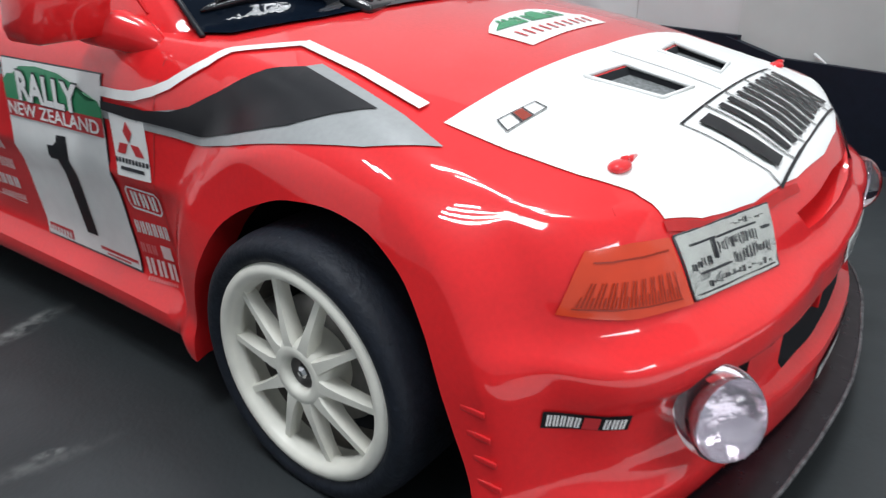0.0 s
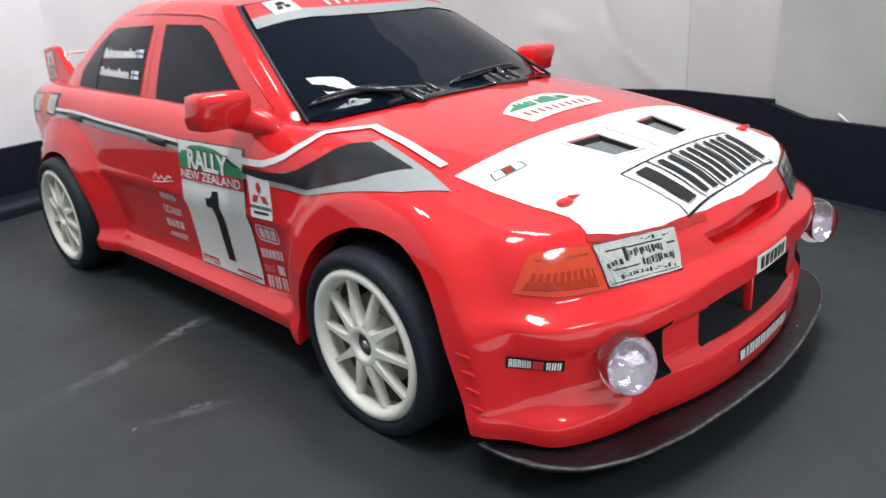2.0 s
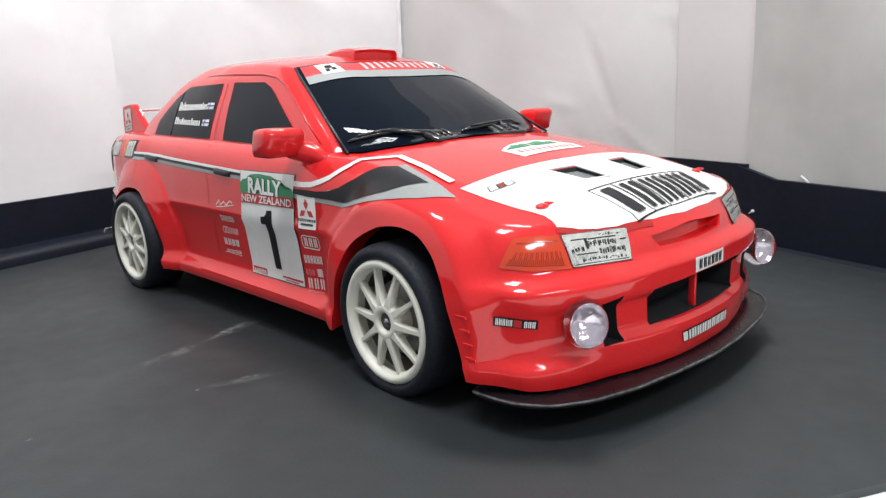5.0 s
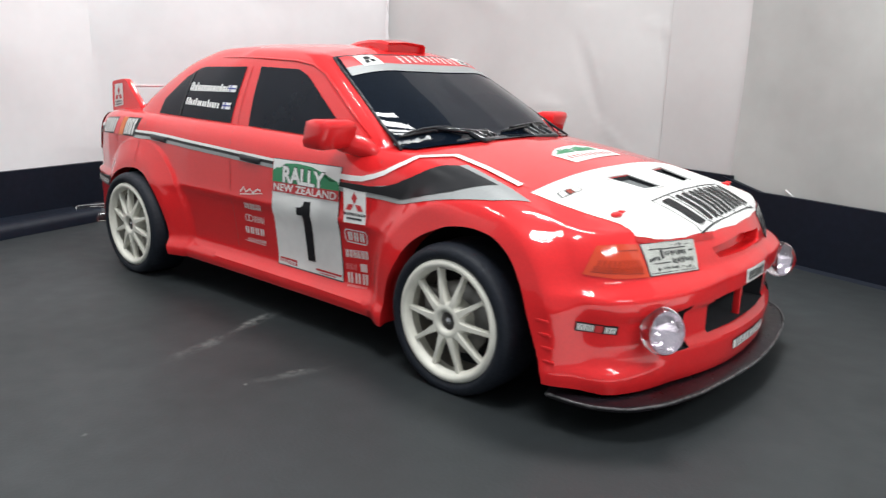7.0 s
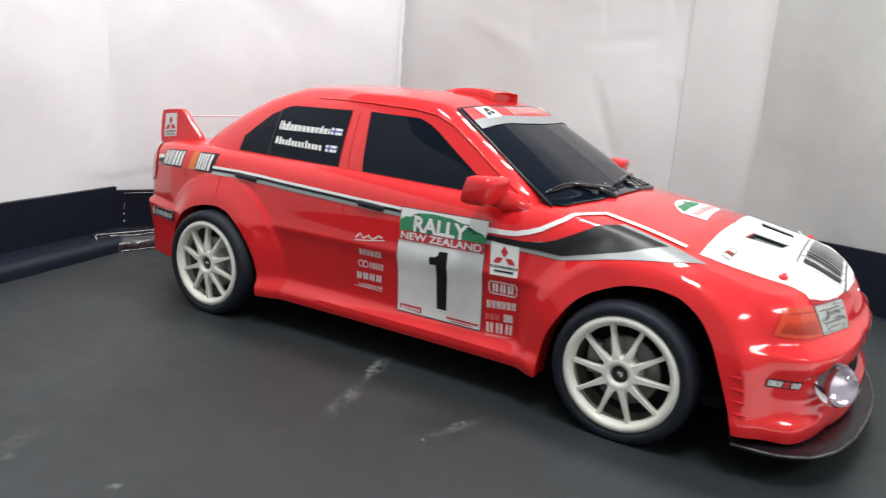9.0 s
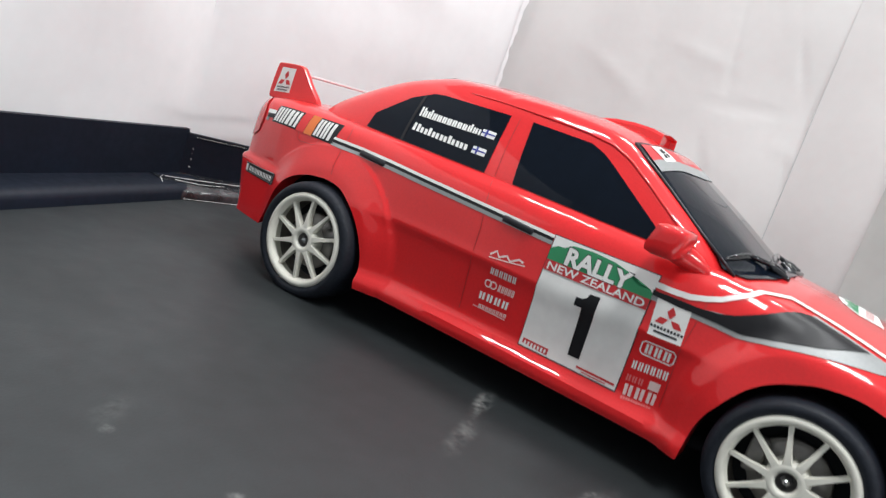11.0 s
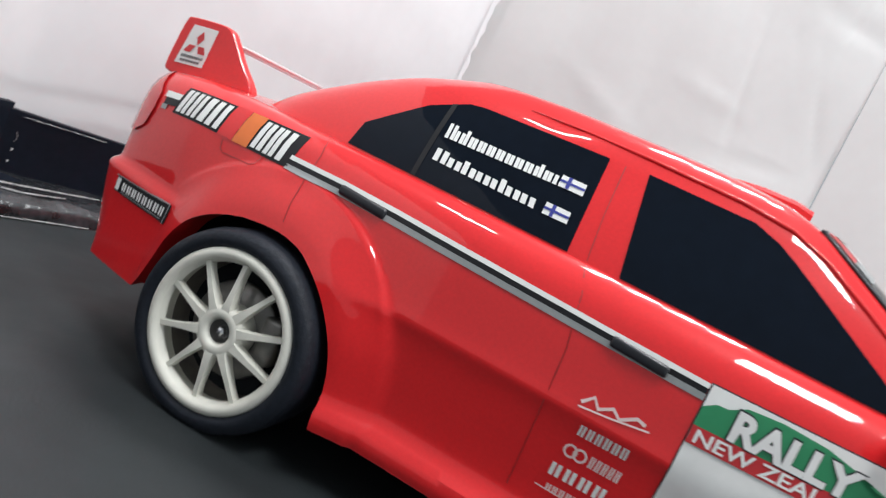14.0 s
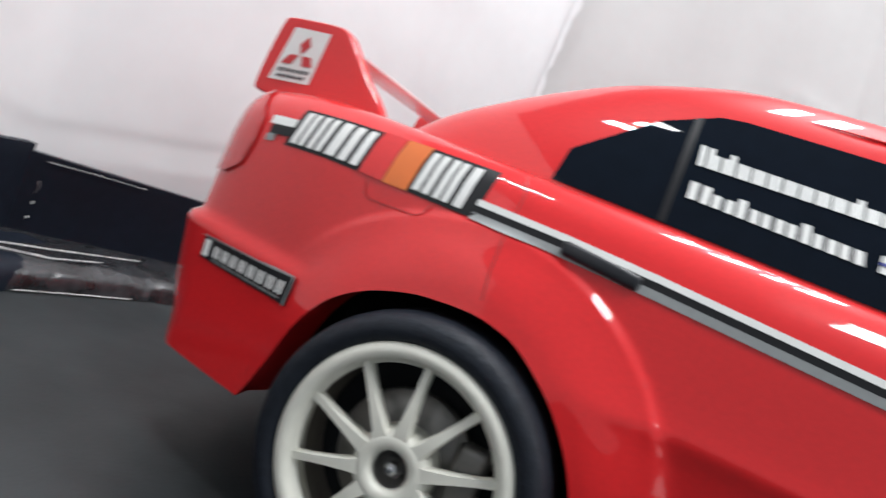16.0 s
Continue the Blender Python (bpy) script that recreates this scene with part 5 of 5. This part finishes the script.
decal("black_swoosh", [(0.52, -0.866, 0.794), (0.705, -0.865, 0.794), (0.79, -0.855, 0.80), (0.856, -0.842, 0.818), (0.905, -0.825, 0.84), (0.957, -0.810, 0.866), (1.0, -0.785, 0.888), (1.037, -0.758, 0.903), (1.096, -0.708, 0.908), (1.2, -0.725, 0.885),
                       (1.335, -0.752, 0.858), (1.188, -0.862, 0.831), (1.10, -0.872, 0.808), (1.019, -0.876, 0.790), (0.90, -0.868, 0.768), (0.802, -0.857, 0.762), (0.65, -0.866, 0.764), (0.52, -0.867, 0.772)], BLACK, OBL, 2.2, label="black swoosh", step=0.022)

# ---- number panel and sponsor marks on the door ----
Q = on_side([(0.025, 0.845), (0.522, 0.850), (0.516, 0.302), (0.024, 0.300)])
panel = decal("number_panel", on_side([(0.021, 0.849), (0.526, 0.854), (0.520, 0.297), (0.020, 0.296)]), TRIM, SIDE, 1.0, label="white rally number panel with green and red header")
decal("panel_field", Q, WHITE, SIDE, 2.0, parent=panel)
arch = [(0.0, 0.235), (0.0, 0.11), (0.06, 0.075), (0.12, 0.072), (0.2, 0.03), (0.38, 0.018), (0.60, 0.03), (0.74, 0.06), (0.86, 0.105), (0.97, 0.12), (1.0, 0.15), (1.0, 0.235)]
decal("panel_header", [in_quad(Q, a, b) for a, b in arch], GREEN, SIDE, 2.8, parent=panel, label="green mountain header")
decal("panel_band", [in_quad(Q, a, b) for a, b in ((0, 0.205), (1, 0.195), (1, 0.285), (0, 0.295))], REDDEC, SIDE, 3.4, parent=panel, label="red band")
lettering("RALLY", [in_quad(Q, a, b) for a, b in ((0.162, 0.042), (0.808, 0.056), (0.808, 0.206), (0.162, 0.206))], TRIM, SIDE, 3.8, panel, bold=0.06)
lettering("RALLY", [in_quad(Q, a, b) for a, b in ((0.17, 0.050), (0.80, 0.064), (0.80, 0.200), (0.17, 0.200))], WHITE, SIDE, 4.6, panel, bold=0.04)
lettering("NEW ZEALAND", [in_quad(Q, a, b) for a, b in ((0.03, 0.216), (0.97, 0.208), (0.97, 0.275), (0.03, 0.283))], WHITE, SIDE, 4.2, panel, bold=0.02)
decal("numeral", [in_quad(Q, a, b) for a, b in ((0.50, 0.34), (0.60, 0.335), (0.60, 0.89), (0.485, 0.892), (0.485, 0.455), (0.47, 0.465), (0.395, 0.468), (0.392, 0.405), (0.455, 0.40), (0.49, 0.375))], BLACK, SIDE, 2.8, parent=panel, label="black numeral one")
bars(Q, [(0.03, 0.30, 0.925, 0.985)], REDDEC, SIDE, 2.8, panel, "small_mark")
bars(Q, [(0.05 + 0.035 * k, 0.07 + 0.035 * k, 0.94, 0.975) for k in range(7)], WHITE, SIDE, 3.6, panel)
bars(Q, [(0.60, 0.98, 0.945, 0.965), (0.66, 0.90, 0.975, 0.985)], REDDEC, SIDE, 2.8, panel, "small_mark")

mark = decal("sponsor_badge", on_side([(0.546, 0.767), (0.694, 0.768), (0.706, 0.614), (0.562, 0.608)]), WHITE, SIDE, 1.4, label="white badge with red mark")
MQ = on_side([(0.546, 0.767), (0.694, 0.768), (0.706, 0.614), (0.562, 0.608)])
for tri in (((0.5, 0.10), (0.63, 0.27), (0.5, 0.44), (0.37, 0.27)), ((0.46, 0.46), (0.34, 0.63), (0.10, 0.63), (0.22, 0.46)), ((0.54, 0.46), (0.78, 0.46), (0.90, 0.63), (0.66, 0.63))):
    decal("badge_mark", [in_quad(MQ, a, b) for a, b in tri], REDDEC, SIDE, 2.2, parent=mark)
bars(MQ, word(10, 0.6, 0.70, 0.78, False) + [(0.15, 0.85, 0.84, 0.90)], TRIM, SIDE, 2.2, mark)


def sponsor(quad, n, mat=PINK, double=True, lean=0.0, t0=0.0, t1=1.0, name="sponsor_mark"):
    ob = bars(on_side(quad), word(n, 0.5, t0, t1, double), mat, SIDE, 1.4, car, name, lean)
    return ob


# rounded ring round the first mark
OQ = on_side([(0.556, 0.574), (0.704, 0.579), (0.704, 0.518), (0.556, 0.513)])
ring = [in_quad(OQ, a, b) for a, b in ((0.08, 0.0), (0.92, 0.0), (1, 0.2), (1, 0.8), (0.92, 1), (0.08, 1), (0, 0.8), (0, 0.2), (0.08, 0))]
ribbon(ring, 0.006, WHITE, SIDE, 1.4, "sponsor_ring")
sponsor([(0.570, 0.565), (0.692, 0.570), (0.692, 0.527), (0.570, 0.522)], 3, WHITE)
sponsor([(0.543, 0.472), (0.706, 0.488), (0.708, 0.450), (0.543, 0.434)], 6, WHITE)
sponsor([(0.538, 0.402), (0.62, 0.410), (0.62, 0.380), (0.538, 0.372)], 3, REDPALE)
sponsor([(0.632, 0.418), (0.70, 0.424), (0.70, 0.384), (0.632, 0.378)], 1, PINK, False)
sponsor([(0.540, 0.358), (0.698, 0.374), (0.698, 0.322), (0.544, 0.306)], 3, PINK)
sponsor([(0.548, 0.298), (0.685, 0.311), (0.685, 0.300), (0.548, 0.287)], 12, REDPALE, False)
ribbon(on_side([(-0.248, 0.645), (-0.22, 0.672), (-0.20, 0.648), (-0.165, 0.668), (-0.14, 0.65), (-0.10, 0.675), (-0.075, 0.668)]), 0.010, PINK, SIDE, 1.4, "script_mark")
ribbon(on_side([(-0.25, 0.632), (-0.16, 0.642), (-0.06, 0.658)]), 0.005, PINK, SIDE, 1.4, "script_mark")
sponsor([(-0.223, 0.592), (-0.077, 0.594), (-0.077, 0.560), (-0.224, 0.558)], 6, WHITE)
sponsor([(-0.16, 0.525), (-0.068, 0.526), (-0.07, 0.492), (-0.162, 0.490)], 5, PINK)
for c in (-0.215, -0.187):
    loop = on_side([(c + 0.017 * math.cos(a), 0.508 + 0.017 * math.sin(a)) for a in (2 * math.pi * k / 16 for k in range(17))])
    ribbon(loop, 0.007, PINK, SIDE, 1.4, "sponsor_ring")
sponsor([(-0.25, 0.458), (-0.078, 0.462), (-0.08, 0.424), (-0.25, 0.420)], 4, WHITE)
sponsor([(-0.235, 0.395), (-0.076, 0.402), (-0.077, 0.382), (-0.235, 0.375)], 8, PINK)
ribbon(on_side([(-0.262, 0.376), (-0.08, 0.374)]), 0.004, PINK, SIDE, 1.4, "sponsor_rule")

# names and flags on the rear window
GQ1 = on_side([(-0.998, 1.186), (-0.605, 1.184), (-0.600, 1.144), (-0.990, 1.136)])
GQ2 = on_side([(-0.988, 1.098), (-0.628, 1.092), (-0.620, 1.052), (-0.984, 1.058)])
bars(GQ1, ragged(word(12, 0.1), 3), WHITE, SIDE, 2.6, car, "window_lettering", trees=(tree_roof,))
bars(GQ2, ragged(word(7, 0.2), 5), WHITE, SIDE, 2.6, car, "window_lettering", trees=(tree_roof,))
for z in (1.163, 1.070):
    FQ = on_side([(-0.597, z + 0.018), (-0.518, z + 0.018), (-0.514, z - 0.018), (-0.595, z - 0.018)])
    fl = bars(FQ, [(0, 1, 0, 1)], WHITE, SIDE, 2.6, car, "flag_sticker", trees=(tree_roof,))
    bars(FQ, [(0.28, 0.42, 0, 1), (0, 1, 0.40, 0.60)], BLUE, SIDE, 3.4, fl, "flag_cross", trees=(tree_roof,))

# quarter decals
RW = Vector((0.10, 0.95, -0.28)).normalized()
RQ = [(-1.878, -0.772, 0.930), (-1.352, -0.802, 0.956), (-1.358, -0.858, 0.841), (-1.884, -0.806, 0.831)]
ra = decal("quarter_decal", RQ, BLACK, RW, 1.0, label="black decal with white bars and orange block")
long_word = ((0.0, 0.10), (0.13, 0.22), (0.27, 0.36), (0.40, 0.49), (0.55, 0.68), (0.73, 0.84), (0.90, 1.0))
short_word = ((0.0, 0.14), (0.19, 0.33), (0.40, 0.53), (0.57, 0.70), (0.79, 0.96))
cell = [(0.03 + a * 0.39, 0.03 + b * 0.39, 0.08, 0.92) for a, b in long_word] + [(0.70 + a * 0.245, 0.70 + b * 0.245, 0.08, 0.92) for a, b in short_word]
bars(RQ, cell, WHITE, RW, 1.8, ra)
bars(RQ, [(0.44, 0.56, 0.0, 1)], RED, RW, 1.8, ra, "red_block")
bars(RQ, [(0.563, 0.684, 0.0, 1)], ORANGE, RW, 1.8, ra, "orange_block")
STUB = [(-1.962, -0.765, 0.888), (-1.878, -0.785, 0.896), (-1.878, -0.80, 0.838), (-1.952, -0.785, 0.830)]
bars(STUB, [(0, 1, 0, 0.38)], WHITE, RW, 1.6, car, "white_stripe")
bars(STUB, [(0.1, 1, 0.38, 0.80)], BLACK, RW, 1.5, car, "black_stripe")
bars(STUB, [(0, 0.4, 0.80, 1.1)], SILVER, RW, 1.4, car, "grey_stripe")
BW = Vector((0.22, 0.97, 0)).normalized()
BQ = [(-1.994, -0.79, 0.548), (-1.673, -0.885, 0.564), (-1.671, -0.894, 0.498), (-1.988, -0.79, 0.492)]
bd = decal("bumper_decal", BQ, BLACK, BW, 1.2, label="black bumper decal with white bars")
bars(BQ, [(0.15 + a * 0.8, 0.15 + b * 0.8, 0.25, 0.72) for a, b, _, _ in word(8, 0.5)] + [(0.04, 0.11, 0.12, 0.85)], WHITE, BW, 4.0, bd)
bars(BQ, [(0.16, 0.93, 0.82, 0.87), (0.0, 1.0, -0.04, 0.02), (0.985, 1.0, 0.0, 1.0)], SILVER, BW, 4.0, bd, "rule")

# front decals
CW = Vector((-0.72, 0.69, 0)).normalized()
FQ = [(1.815, -0.915, 0.452), (1.925, -0.81, 0.438), (1.922, -0.81, 0.402), (1.813, -0.917, 0.416)]
fd = decal("bumper_decal", FQ, BLACK, CW, 1.2, label="black bumper decal with white bars and red block")
bars(FQ, [(0.04 + a * 0.40, 0.04 + b * 0.40, 0.15, 0.85) for a, b, _, _ in word(5, 0.4)] + [(0.68 + a * 0.27, 0.68 + b * 0.27, 0.15, 0.85) for a, b, _, _ in word(3, 0.4)], WHITE, CW, 2.0, fd)
bars(FQ, [(0.46, 0.64, 0.1, 0.9)], REDDEC, CW, 2.0, fd, "red_block")
MF = [(2.15, -0.195, 0.275), (2.15, 0.175, 0.280), (2.15, 0.175, 0.232), (2.15, -0.18, 0.226)]
md = decal("bumper_decal", MF, BLACK, FRONT, 1.2, label="white lettered strip on the bumper")
bars(MF, [(0.10 + a * 0.88, 0.10 + b * 0.88, 0.08, 0.92) for a, b, _, _ in word(8, 0.15)] + [(0.0, 0.08, 0.1, 0.9)], WHITE, FRONT, 2.0, md)
PF = [(2.18, -0.09, 0.545), (2.18, 0.15, 0.545), (2.18, 0.15, 0.488), (2.18, -0.09, 0.487)]
pd = decal("plate", PF, WHITE, FRONT, 1.4, label="white plate with dark bars")
bars(PF, [(0.08 + a * 0.84, 0.08 + b * 0.84, 0.15, 0.85) for a, b, _, _ in word(6, 0.6)], BLACK, FRONT, 2.2, pd)

# ---- door handles and panel gaps ----
for x0, x1, z0, z1 in ((-1.16, -0.99, 0.861, 0.850), (-0.25, -0.085, 0.828, 0.818)):
    p, q = surface((x0, -1, z0), SIDE, 0.006), surface((x1, -1, z1), SIDE, 0.006)
    bm = box((q - p).length, 0.022, 0.032, (0, 0, 0), 0.009)
    bmesh.ops.transform(bm, matrix=Matrix.Translation((p + q) / 2) @ Matrix.Rotation(math.atan2(p.z - q.z, q.x - p.x), 4, "Y"), verts=bm.verts)
    h = part("door_handle", bm, TRIM, car, "black door handle")
for gap in ([(-0.405, 0.965), (-0.375, 0.90), (-0.345, 0.75), (-0.335, 0.55), (-0.33, 0.33)], [(0.745, 0.94), (0.735, 0.8), (0.71, 0.6), (0.715, 0.33)], [(-1.304, 0.985), (-1.29, 0.95), (-1.281, 0.925), (-1.279, 0.84), (-1.268, 0.76), (-1.255, 0.70)]):
    ribbon(on_side(gap), 0.004, GAP, SIDE, 0.6, "panel_gap")
ribbon(on_side([(-0.448, 1.285), (-0.432, 1.12), (-0.412, 0.985)]), 0.004, GAP, SIDE, 0.6, "panel_gap")
ribbon(on_side([(-1.624, 0.832), (-1.618, 0.802), (-1.60, 0.793), (-1.53, 0.797), (-1.48, 0.800), (-1.464, 0.81), (-1.455, 0.842)]), 0.004, GAP, SIDE, 0.6, "panel_gap")
# louvres behind the front bumper's corner
for k in range(4):
    p = surface((1.735 - 0.012 * k, -1.2, 0.29 + 0.05 * k), SIDE, 0.0)
    bm = box(0.050, 0.005, 0.012, p + Vector((0.014, 0.0012, 0)), 0.0022, None)
    part("louvre", bm, RED, car)

# bonnet shut line above the lamps, drip rails along the roof
ribbon(on_top([(1.90, -0.672), (1.945, -0.58), (1.995, -0.42), (2.028, -0.24)]), 0.012, GAP, TOP, 1.6, "panel_gap")
for s in (-1, 1):
    rail = [surface((x, s * 1.2, z), (0, -s, 0), 0.002) for x, z in ((0.60, 0.99), (0.45, 1.085), (0.30, 1.18), (0.16, 1.262), (0.05, 1.305), (-0.10, 1.325), (-0.4, 1.335), (-0.6, 1.337), (-0.8, 1.334))]
    part("drip_rail", tube(rail, [0.004] + [0.007] * 5 + [0.006, 0.004, 0.001]), RED, car)
